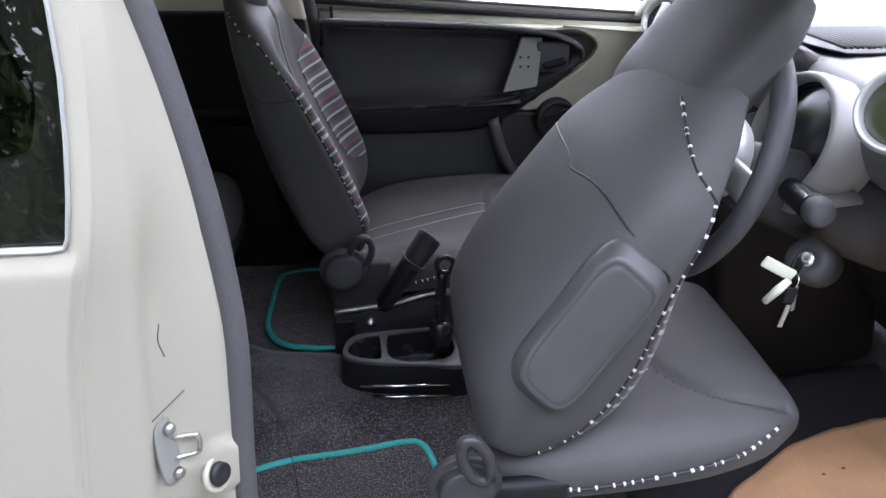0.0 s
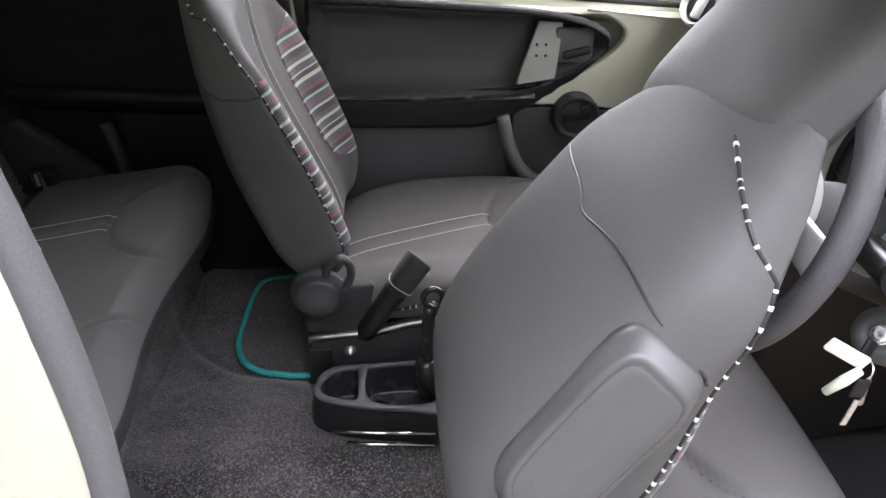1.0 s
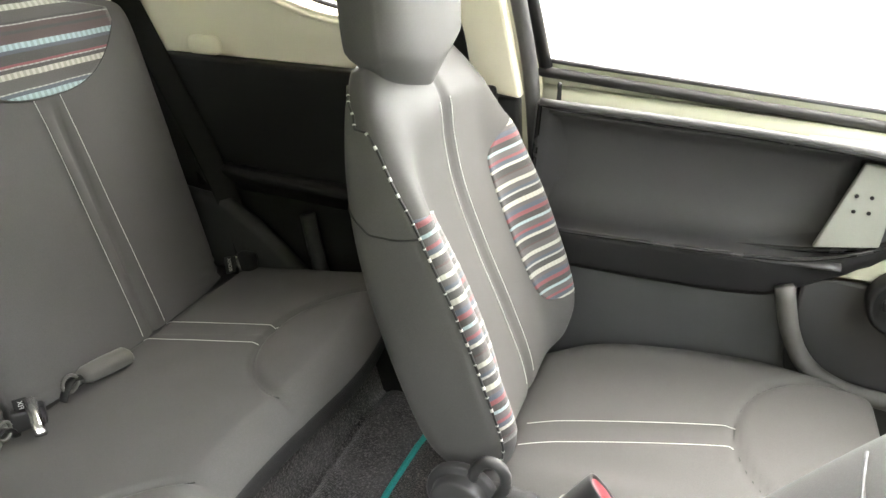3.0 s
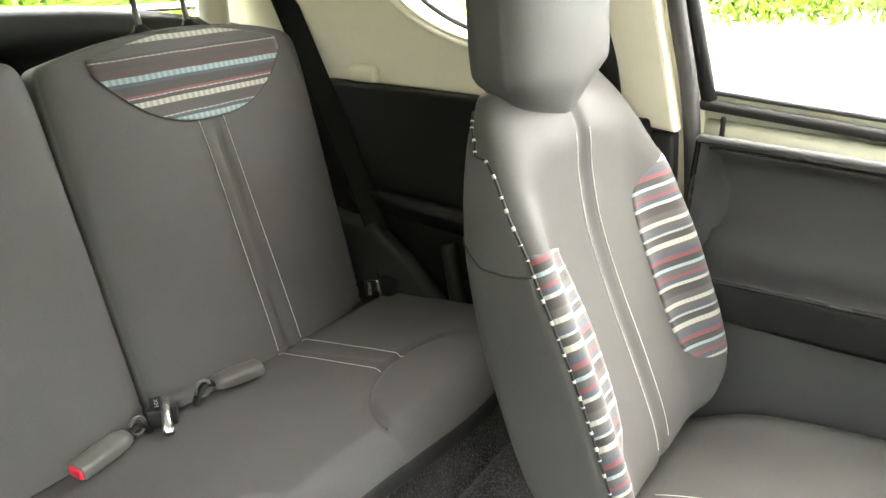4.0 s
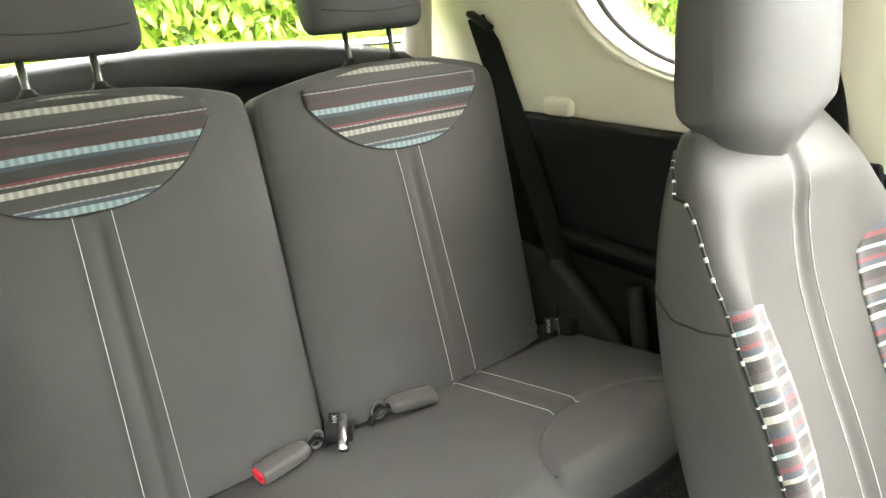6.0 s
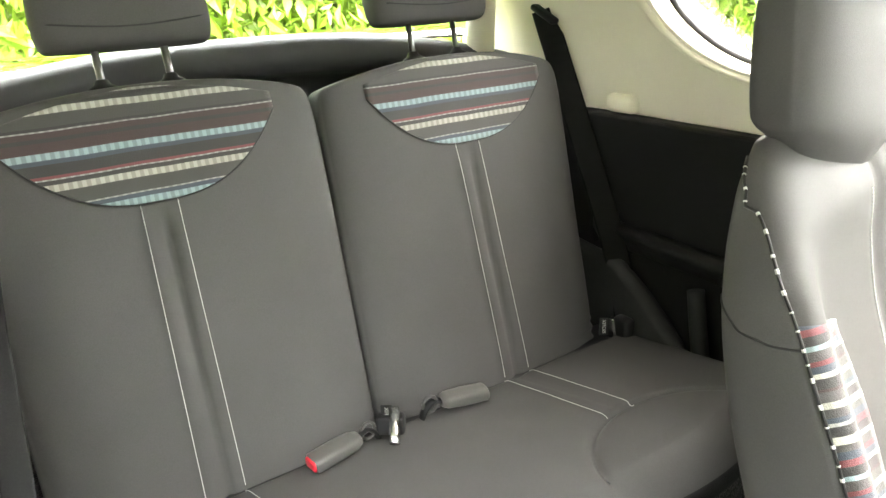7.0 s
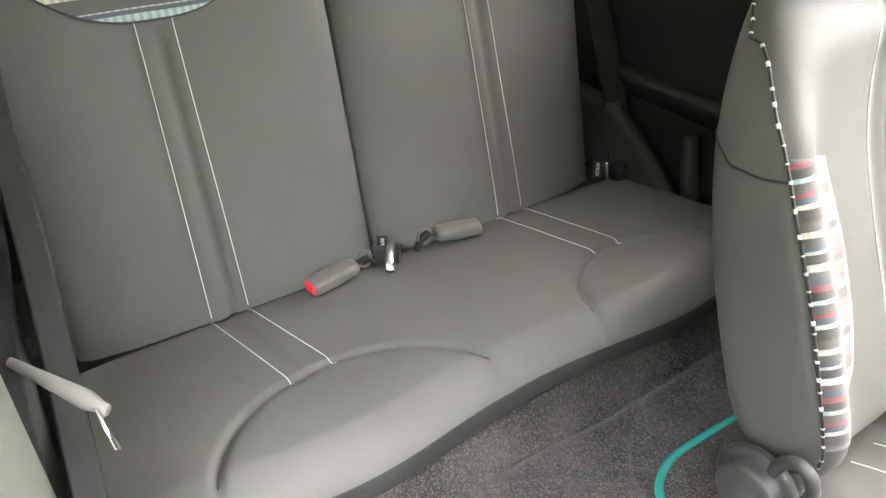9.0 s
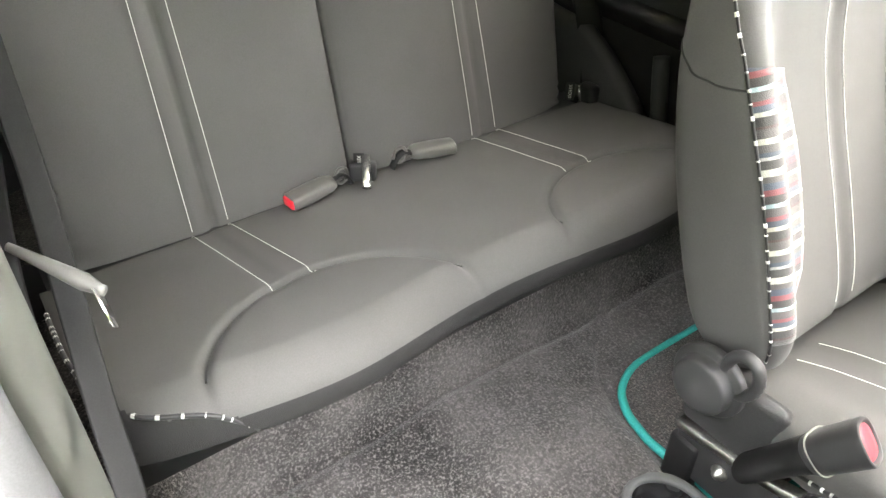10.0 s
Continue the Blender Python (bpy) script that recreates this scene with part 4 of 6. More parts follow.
bm = loft([[Vector((x, y, z)) for x, z in ((-0.06, 0.57), (0.29, 0.60), (0.355, 0.585), (0.34, 0.510), (0.2, 0.500), (-0.06, 0.500))] for y in (-0.488, -0.25, 0.0, 0.25, 0.545)])
part("cushion_base", bm, PLASTIC, bench)


def backrest(y, seed):
    """One half of the split rear backrest, its face at the bight."""
    at = pose(0, y, 0.58, 0, -12.8, 0) @ pose(-0.05, 0, -0.045)
    wide, tall = (0.243, 0.609) if y > 0 else (0.233, 0.616)
    foot, slant = (0.272 - y, -0.025) if y > 0 else (-0.254 - y, 0.004)
    def bump(yy, h):
        f = max(0, min(1, (0.46 - h) / 0.04)) * max(0, min(1, h / 0.05))
        mid = foot + slant * h / 0.46
        b = -0.007 * math.exp(-((yy - mid - 0.004) / 0.006) ** 2) * f + 0.0035 * math.exp(-((yy - mid + 0.018) / 0.010) ** 2) * f
        b -= 0.006 * (yy / 0.23) ** 2
        b += 0.002 * noise.noise(Vector((yy * 7 + seed, h * 6, seed)))
        wrinkle = math.exp(-((h - 0.06) / 0.03) ** 2) * max(0, abs(yy) - 0.15) / 0.08
        return b + 0.005 * wrinkle * math.sin(h * 300 + yy * 80)
    pad = Pad(tall, lambda h: wide, lambda h: 0.05, lambda h: 0.06, n=5.0, end=9.0, bump=bump, lift=lambda yy: -0.030 * (abs(yy) / 0.23) ** 2.2)
    ob = part("backrest", pad.mesh(130, 72), LEATHER, bench, "black leatherette backrest with striped cloth top", m=at)
    def place(u, v):
        yy = (0.080 + 0.348 * u if y > 0 else -0.421 + 0.352 * u) - y
        low = 0.462 + (0.106 if y > 0 else 0.112) * abs(2 * u - 1) ** 2.6
        high = tall - 0.004 - 0.014 * abs(2 * u - 1)
        return yy, low + (high - low) * v
    part("striped_panel", pad.patch(36, 26, place), STRIPES_A, ob, "striped woven cloth panel")
    edge = [pad.face(*place(k / 40, 0), 0.001) for k in range(41)]
    part("panel_seam", tube(edge, 0.0014, 5), PIPE, ob)
    for d in (-1, 1):
        part("stitching", stitches([pad.face(foot + slant * k / 60 + d * (0.028 - 0.0045 * k / 60), 0.048 + 0.418 * k / 60, 0.0006) for k in range(61)]), THREAD, ob, "white double stitching")
    for d in (-0.044, 0.044):
        part("guide_sleeve", revolve([(0.015, -0.01), (0.0185, 0.0), (0.018, 0.004), (0.011, 0.008), (0.008, 0.014), (0.006, 0.014)], 18, m=pose(0.0, d, tall - 0.0015)), PLASTIC, ob)
    return ob


def rear_headrest(y):
    ob = thing("rear_headrest", "black leatherette rear headrest on two steel posts", "headrest", pose(0.018, y, 0.602, 0, -12.8, 0) @ pose(-0.05, 0, 0.558), "rear headrests")
    pad = Pad(0.15, lambda h: 0.114 - 0.010 * (h / 0.15), lambda h: 0.045, lambda h: 0.045, n=3.6, end=3.6, bump=lambda yy, h: -0.004 * (yy / 0.12) ** 2)
    b = part("cushion", pad.mesh(40, 26), LEATHER, ob, m=pose(0, 0, 0.062))
    part("seam", tube([pad.face(yy, 0.022 + 0.012 * (yy / 0.11) ** 2, 0.0005) for yy in [-0.096 + 0.192 * k / 30 for k in range(31)]], 0.0013, 5), PIPE, b)
    for d in (-0.044, 0.044):
        part("post", tube([(0, d, -0.02), (0, d, 0.09)], 0.005, 10), DARKSTEEL, ob, "thin steel post")
    return ob


for y in (-0.231, 0.248):
    backrest(y, y * 10)
    rear_headrest(y)


# ---- front seats ----
def front_seat(name, label, base, lean, side, rise=0.0, pocket=False):
    """A front seat; base is the foot of its backrest, lean its backward tilt in degrees."""
    ob = thing(name, label, "car seat", pose(*base), "front seats")
    if pocket:
        widths = ((0.0, 0.200), (0.10, 0.211), (0.39, 0.211), (0.43, 0.205), (0.46, 0.190), (0.51, 0.158), (0.56, 0.115))
        fronts = ((0.0, 0.075), (0.09, 0.092), (0.18, 0.090), (0.255, 0.068), (0.34, 0.030), (0.40, 0.016), (0.56, 0.014))
        rears = ((0.0, 0.050), (0.06, 0.082), (0.15, 0.098), (0.28, 0.094), (0.40, 0.082), (0.47, 0.066), (0.51, 0.055), (0.56, 0.045))
        swell, crest = ((0.02, 0.0128), (0.15, 0.032), (0.38, 0.0288), (0.52, 0.0032)), 0.78
    else:
        widths = ((0.0, 0.198), (0.07, 0.214), (0.20, 0.219), (0.39, 0.216), (0.46, 0.199), (0.52, 0.171), (0.56, 0.142))
        fronts = ((0.0, 0.047), (0.07, 0.047), (0.15, 0.040), (0.25, 0.030), (0.35, 0.024), (0.42, 0.031), (0.48, 0.042), (0.56, 0.026))
        rears = ((0.0, 0.044), (0.10, 0.060), (0.28, 0.063), (0.45, 0.040), (0.56, 0.024))
        swell, crest = ((0.0, 0.030), (0.065, 0.046), (0.20, 0.054), (0.30, 0.052), (0.39, 0.038), (0.47, 0.008), (0.56, 0.0)), 0.87
    half = lambda h: lerp_table(widths, h)
    front = lambda h: lerp_table(fronts, h)
    rear = lambda h: lerp_table(rears, h)
    def bump(y, h):
        a = abs(y) / half(h)
        b = math.exp(-((a - crest) / 0.2) ** 2) * lerp_table(swell, h)
        b += groove(y, 0.010, 0.007)
        return b + 0.0015 * noise.noise(Vector((y * 9, h * 8, base[1])))
    pad = Pad(0.56, half, front, rear, n=3.9 if pocket else 4.0, end=7.0, bump=bump, lift=lambda y: -0.02 * (abs(y) / 0.17) ** 2, n_rear=3.2 if pocket else None)
    back = part("backrest", pad.mesh(130, 80), LEATHER, ob, "black leatherette backrest", m=pose(0, 0, rise, 0, -lean, 0))
    rim_s = lambda h: lerp_table(((0.03, 0.955), (0.36, 0.96), (0.43, 0.98), (0.46, 0.998)) if pocket else ((0.03, 0.945), (0.39, 0.952), (0.47, 0.975), (0.52, 0.995)), h)
    for s in (-1, 1):
        def place(u, v, s=s):
            h = 0.064 + 0.332 * v - 0.04 * (1 - u) * v ** 3 if s < 0 else 0.078 + 0.344 * v
            if s < 0:
                wide = lerp_table(((0.0, 0.20), (0.05, 0.35), (0.15, 0.49), (0.5, 0.57), (0.8, 0.53), (1.0, 0.48)), v) * (0.5 if pocket else 1)
            else:
                wide = lerp_table(((0.0, 0.08), (0.03, 0.27), (0.09, 0.37), (0.20, 0.42), (0.5, 0.43), (0.80, 0.41), (0.85, 0.36), (0.93, 0.19), (1.0, 0.04)), v)
            return s * half(h) * (rim_s(h) - (0.05 if pocket else 0.002) - wide * (1 - u)), h
        part("striped_panel", pad.patch(16, 48, place), STRIPES_B, back, "striped woven cloth bolster")
        pl = [pad.face(s * half(h) * rim_s(h), h, 0.001) for h in [0.03 + (0.43 if pocket else 0.49) * k / 80 for k in range(81)]]
        if not pocket:
            pl += [pad.point(radians(s * a), h, -1) + Vector((0, s * 0.001, 0.001)) for a, h in ((88, 0.527), (84, 0.533), (78, 0.540), (70, 0.546))]
        if pocket:
            pl += smooth_line([pl[-1]] + [pad.point(radians(s * a), h, -1) - Vector((0.001, 0, -0.001)) for a, h in ((70, 0.472), (45, 0.486), (28, 0.498), (19, 0.506), (13, 0.511))], 20)[1:]
        if not pocket or s < 0:
            part("piping", tube(pl, 0.0021 if pocket else 0.0017, 7), PIPE, back, "black piping with white flecks")
            tagged(part("piping_flecks", flecks(pl, 0.0027 if pocket else 0.0020, 5 + s), FLECK, back), kind="stuff")
        part("stitching", stitches([pad.face(s * 0.019, 0.03 + 0.445 * k / 60, 0.0006) for k in range(61)]), THREAD, back, "white double stitching")
        sm = [pad.point(radians(s * a), hh, d) for a, hh, d in ((62, 0.424, -1), (72, 0.418, -1), (80, 0.411, -1), (86, 0.403, -1), (89.5, 0.393, -1), (86, 0.386, 1), (80, 0.380, 1), (72, 0.375, 1), (65, 0.372, 1))]
        if pocket and s < 0:
            rear_at = lambda y, hh: pad.point(math.asin(math.copysign(abs(y / half(hh)) ** (pad.n / 2), y)), hh, -1) - Vector((0.0005, 0, 0))
            sm = [rear_at(y, hh) for y, hh in ((0.157, 0.381), (0.10, 0.372), (0.025, 0.363), (-0.015, 0.353), (-0.06, 0.362), (-0.093, 0.369), (-0.136, 0.374), (-0.19, 0.374))] + [pad.point(radians(-a), hh, 1) for a, hh in ((90, 0.362), (86, 0.357), (80, 0.353))]
        part("side_seam", tube(smooth_line(sm, 60), 0.0016, 6), PIPE, back)
    # headrest, grown out of the backrest
    hr = Pad(0.27, lambda h: lerp_table(((0.0, 0.10), (0.07, 0.126), (0.2, 0.129), (0.27, 0.118)), h), lambda h: lerp_table(((0, 0.022), (0.08, 0.042), (0.27, 0.040)), h),
             lambda h: lerp_table(((0, 0.02), (0.10, 0.044), (0.27, 0.042)), h), n=4.4, end=4.0, bump=lambda y, h: -0.006 * (y / 0.11) ** 2)
    if pocket:
        hr = Pad(0.229, lambda h: lerp_table(((0.0, 0.127), (0.085, 0.142), (0.17, 0.144), (0.229, 0.124)), h), lambda h: lerp_table(((0, 0.064), (0.085, 0.060), (0.229, 0.042)), h),
                 lambda h: lerp_table(((0, 0.010), (0.05, 0.034), (0.085, 0.039), (0.229, 0.040)), h), n=3.8, end=7.0, bump=lambda y, h: -0.006 * (y / 0.11) ** 2)
    hb = hr.mesh(56, 40)
    for v in hb.verts:
        if v.co.z < 0.10 and not pocket:
            v.co.z += 0.066 * min(1, abs(v.co.y + 0.01) / 0.105) * (1 - v.co.z / 0.10)
    part("headrest", hb, LEATHER, back, "black leatherette headrest", m=pose(-0.026, 0.030, 0.448, -9.6, 11, -0.75) if pocket else pose(0.0, -0.014, 0.468, 0, 15, 0))
    if pocket:
        # wedge-shaped moulded cover on the rounded outer rear edge
        across, out_n = Vector((0.96, -0.28, 0)), Vector((-0.28, -0.96, 0))
        def cover(u, v, w):
            return Vector((-0.022, -0.182, 0.229)) + across * u + out_n * w + Vector((0, 0, v + u * -0.12))
        rect = [(math.copysign(abs(math.cos(t)) ** 0.42, math.cos(t)), math.copysign(abs(math.sin(t)) ** 0.36, math.sin(t))) for t in [math.tau * k / 72 for k in range(72)]]
        bulge = lambda u, v=0.0: 0.050 - 5 * u ** 2 + 0.006 * smooth_step((-v - 0.01) / 0.09)
        rings = []
        for q, r, k in ((0.052, 0.117, -0.5), (0.050, 0.115, 0.25), (0.0485, 0.112, 0.36), (0.045, 0.103, 0.86), (0.0435, 0.100, 0.97), (0.040, 0.096, 1.0), (0.0385, 0.0945, 0.97), (0.0375, 0.0935, 0.97), (0.036, 0.092, 1.02), (0.026, 0.088, 1.03), (0.010, 0.084, 1.03)):
            rings.append([cover(a * q, b * r, bulge(a * q, b * r) - 0.024 * (1 - k)) for a, b in rect])
        pk = part("flank_cover", loft(rings), COVER, back, "moulded leatherette cover on the flank")
        ln = [cover(a * 0.0378, b * 0.0938, bulge(a * 0.0378, b * 0.0938) - 0.0002) for a, b in rect]
        part("cover_edge", tube(ln, 0.0007, 5, closed=True), GREYPLASTIC, pk)
        for k in range(8):
            u = -0.022 + 0.0046 * k
            part("small_mark", rounded((0.003, 0.0012, 0.0016), 0.0004, 1, m=Matrix.Translation(cover(u, -0.066 - 0.002 * k, bulge(u, -0.07) + 0.0005)) @ pose(0, 0, 0, 0, 0, -20)), RUBBER, pk)
    # cushion
    tilt, drop, arch_t, deep = (9, -0.040, 0.42, 0.45) if pocket else (5.5, -0.052, 0.491, 0.53)
    ch = lambda t: lerp_table(((0.0, 0.19), (0.10, 0.215), (0.30, 0.228), (0.42, 0.215), (0.50, 0.19)), t * 0.50 / deep)
    lines = ((-0.122, -0.068), (-0.072, -0.020)) if pocket else ((-0.092, -0.039), (-0.042, 0.007))
    t_end = arch_t - 0.153
    def cb(y, t):
        r = math.hypot((y - 0.0) / 0.175, (t - arch_t) / 0.155)
        b = groove((r - 1) * 0.16, 0.006, 0.008) if t < arch_t + 0.01 else 0
        b += 0.008 * max(0, 1 - r) ** 0.5 if r < 1 else 0
        if t < t_end:
            mid = (lines[0][0] + lines[1][0]) / 2 + (lines[0][1] - lines[0][0]) * (t - 0.045) / (t_end - 0.045)
            b -= 0.003 * math.exp(-((y - mid) / 0.02) ** 4)
        b += 0.016 * math.exp(-((abs(y) / ch(t) - 0.8) / 0.18) ** 2) * lerp_table(((0, 0.3), (0.15, 1), (0.4, 0.2)), t)
        return b
    cpad = Pad(deep, ch, lambda t: lerp_table(((0, 0.035), (0.1, 0.045), (0.35, 0.052), (0.5, 0.035)), t), lambda t: 0.055, n=3.6, end=5.0, bump=cb)
    ct, st_ = math.cos(radians(tilt)), math.sin(radians(tilt))
    cm = pose(0.0, 0, drop) @ Matrix(((-st_, 0, ct, 0), (0, 1, 0, 0), (ct, 0, st_, 0), (0, 0, 0, 1)))
    cbm = cpad.mesh(110, 90)
    bmesh.ops.reverse_faces(cbm, faces=list(cbm.faces))
    cush = part("cushion", cbm, LEATHER, ob, m=cm)
    for a, b in lines:
        part("stitching", stitches([cpad.face(a + (b - a) * k / 40, 0.045 + (t_end - 0.045) * k / 40, 0.0006) for k in range(41)]), THREAD, cush, "white double stitching")
    arc = [cpad.face(0.175 * math.cos(t), arch_t - 0.155 * math.sin(t), 0.0006) for t in [radians(4 + 172 * k / 60) for k in range(61)]]
    part("arch_seam", tube(arc, 0.0013, 5), PIPE, cush)
    for s in (-1,):
        if pocket:
            pl = smooth_line([(0.033, -0.1985, -0.027), (0.065, -0.2105, -0.029), (0.11, -0.2200, -0.028), (0.15, -0.2260, -0.019), (0.184, -0.2290, -0.012), (0.254, -0.2310, 0.002), (0.30, -0.2300, 0.013), (0.335, -0.2250, 0.021), (0.367, -0.2140, 0.034), (0.394, -0.2030, 0.046)], 90)
        else:
            pl = [Vector((x, s * (ch(x) * 1.006 - 1.2 * max(0, x - 0.38) ** 2), -0.088 + 0.30 * x)) for x in [0.03 + 0.43 * k / 70 for k in range(71)]]
        part("piping", tube(pl, 0.0026, 7), PIPE, ob, "black piping with white flecks")
        tagged(part("piping_flecks", flecks(pl, 0.0031, 9 + s), FLECK, ob), kind="stuff")
    # recliner knob and its looped lever on one flank, slide rails under
    ky = side * 0.222
    kx, lx, lz = (-0.046, -0.036, 0.055) if pocket else (0.003, 0.040, 0.040)
    ky += 0.012 if pocket else 0
    kn = part("recliner_knob", revolve([(0.046, 0), (0.0495, 0.003), (0.050, 0.005), (0.050, 0.011), (0.0495, 0.013), (0.047, 0.0145), (0.041, 0.015), (0.0395, 0.016), (0.0390, 0.018), (0.0380, 0.029), (0.0372, 0.031), (0.035, 0.0325), (0.030, 0.033), (0.0, 0.034)], 36, m=pose(kx, ky - side * 0.005, -0.005 if pocket else 0.0, 90 * -side, 0, 0)), KNOBGREY, ob, "round black recliner knob")
    loop = [(lx + (0.017 if pocket else 0.020) * math.sin(t) + (-0.01 if pocket else 0.010) * math.cos(t), (ky + side * 0.026 if pocket else -0.229 - 0.004 * math.cos(t)), lz + (0.036 if pocket else 0.033) * math.cos(t) - (0 if pocket else 0.008) * math.sin(t)) for t in [math.tau * k / 24 for k in range(24)]]
    part("release_loop", tube(loop, 0.0078, 10, closed=True), KNOBGREY, kn, "black looped release lever")
    part("flank_cover", rounded((0.15, 0.03, 0.10), 0.014, 3, m=pose(0.03, side * 0.205, -0.065)) if pocket else rounded((0.13, 0.026, 0.11), 0.012, 3, m=pose(0.035, -0.200, -0.048)), PLASTIC if pocket else ARCHGREY, ob)
    if not pocket:
        bar = smooth_line([(-0.024, -0.212, -0.110), (0.06, -0.212, -0.101), (0.11, -0.212, -0.094), (0.19, -0.212, -0.075), (0.42, -0.212, -0.05)], 24)
        part("slide_rail", loft([[p + Vector((0, a, b)) for a, b in ((-0.009, -0.007), (-0.009, 0.004), (-0.007, 0.0055), (0.007, 0.0055), (0.009, 0.004), (0.009, -0.007))] for p in bar]), STEEL, ob, "steel slide rail")
    for s in (side,) if pocket else (1,):
        part("slide_rail", rounded((0.50, 0.03, 0.032), 0.004, 2, m=pose(0.19, s * (0.205 if s == side or not pocket else 0.13), -0.125)), STEEL if s == side else PLASTIC, ob, "steel slide rail")
    for s in (side,) if pocket else (-1, 1):
        for dx in (-0.005, 0.38):
            part("rail_foot", rounded((0.045, 0.035, 0.11), 0.006, 2, m=pose(dx, s * (0.205 if s == side or not pocket else 0.13), -0.185)), PLASTIC, ob)
    return ob


front_seat("passenger_seat", "upright black leatherette front seat with striped cloth bolsters", (0.638, 0.357, 0.575), 18.4, -1)
front_seat("driver_seat", "black leatherette front seat with its backrest folded forward", (0.862, -0.245, 0.575), -33.0, -1, rise=0.022, pocket=True)


# ---- belts and buckles ----
def strap(points, width, flat, n=40):
    line = smooth_line(points, n)
    return tube(line, width / 2, 10, flat=0.05, flat_axis=flat)


bl = thing("seat_belt", "black webbing rear seat belt from pillar to anchor", "seat belt", group="seat belts")
part("webbing", strap([(-0.222, 0.548, 1.20), (-0.208, 0.55, 1.165), (-0.117, 0.55, 0.978), (-0.045, 0.552, 0.82), (0.005, 0.552, 0.692), (0.022, 0.548, 0.617)], 0.047, (0.6, -0.7, 0.3)), WEBBING, bl)
part("anchor_plate", rounded((0.03, 0.012, 0.045), 0.004, m=pose(0.015, 0.512, 0.612, 0, -12, 0)), CHROME, bl, "chrome anchor plate")
part("anchor_boot", rounded((0.04, 0.03, 0.05), 0.01, m=pose(0.035, 0.525, 0.615)), PLASTIC, bl)
part("upper_guide", rounded((0.07, 0.02, 0.012), 0.005, m=pose(-0.21, 0.54, 1.192, 0, 25, 0)), PLASTIC, bl)

fb = thing("seat_belt", "black webbing front seat belt hanging on the door pillar", "seat belt", group="seat belts")
part("webbing", strap([(0.40, 0.525, 1.36), (0.438, 0.556, 1.16), (0.462, 0.566, 1.067), (0.478, 0.568, 0.95), (0.485, 0.565, 0.75), (0.485, 0.56, 0.42)], 0.047, (0.1, 1, 0.1)), WEBBING, fb)

db = thing("seat_belt", "black webbing front seat belt with plastic tongue on the door pillar", "seat belt", group="seat belts")
part("webbing", strap([(0.12, -0.428, 1.16), (0.256, -0.454, 1.054), (0.372, -0.466, 0.954), (0.469, -0.479, 0.876), (0.524, -0.487, 0.829), (0.571, -0.493, 0.774), (0.60, -0.513, 0.70), (0.61, -0.533, 0.42)], 0.021, (0.75, 0.25, 0.6)), WEBBING, db)
part("webbing", strap([(0.25, -0.47, 1.08), (0.349, -0.491, 0.977), (0.393, -0.503, 0.937), (0.427, -0.514, 0.885), (0.453, -0.521, 0.80), (0.46, -0.53, 0.6)], 0.040, (0.55, 0.75, 0.3)), WEBBING, db)
tg = part("tongue_grip", loft([[Vector((0.421, -0.501, 0.920)).lerp(Vector((0.480, -0.456, 0.897)), u) + Vector((0.1, 0.15, 1)) * b + Vector((0.6, -0.75, 0)) * a for a, b in
          [(0.0055 * (0.6 + 0.8 * u) * (1 if u < 0.9 else 0.5) * math.cos(t), 0.0048 * (0.7 + 0.9 * u) * (1 if u < 0.9 else 0.6) * math.sin(t)) for t in [math.tau * k / 12 for k in range(12)]]] for u in (0, 0.02, 0.1, 0.3, 0.6, 0.8, 0.95, 1.0)]), PALEGREY, db, "pale grey plastic tongue grip")
bm = tube([(0.474, -0.460, 0.896), (0.485, -0.459, 0.886), (0.497, -0.458, 0.876)], lambda q: 0.010 * (1 - 0.4 * q), 8, flat=0.2, flat_axis=(0.2, 1, 0.3))
part("tongue_blade", bm, CHROME, tg, "bright steel tongue blade")

for x, y, z, rz, red in ((0.053, -0.100, 0.627, 96, True), (0.053, 0.130, 0.629, 80, False)):
    bk = thing("belt_buckle", "dark grey belt buckle with red button lying on the bench" if red else "dark grey belt buckle lying on the bench", "belt buckle", pose(x, y, z, 0, -4, rz + (0 if red else 180)), "belt buckles")
    bm = loft([[Vector((a, w * math.cos(t), hh * math.sin(t))) for t in [math.tau * k / 20 for k in range(20)]] for a, w, hh in
               ((-0.040, 0.017, 0.011), (-0.038, 0.020, 0.0135), (0.0, 0.021, 0.014), (0.03, 0.019, 0.0125), (0.040, 0.014, 0.009))])
    for v in bm.verts:
        v.co.y = math.copysign(min(abs(v.co.y), 0.017), v.co.y)
        v.co.z = math.copysign(min(abs(v.co.z), 0.0105), v.co.z)
    part("housing", bm, BUCKLE, bk)
    if red:
        part("button", rounded((0.008, 0.026, 0.016), 0.003, m=pose(-0.040, 0, 0)), RED, bk, "red release button")
    part("stalk", tube(smooth_line([(0.038, 0, 0), (0.055, 0.002, 0.004), (0.068, 0.004, -0.006), (0.075, 0.004, -0.022)], 14), 0.007, 8, flat=0.5), PLASTIC, bk)
    part("stalk_ring", tube([(0.060 + 0.012 * math.cos(t), 0.003, 0.0 + 0.014 * math.sin(t)) for t in [math.tau * k / 18 for k in range(18)]], 0.0032, 6, closed=True, flat=0.8), BUCKLE, bk)


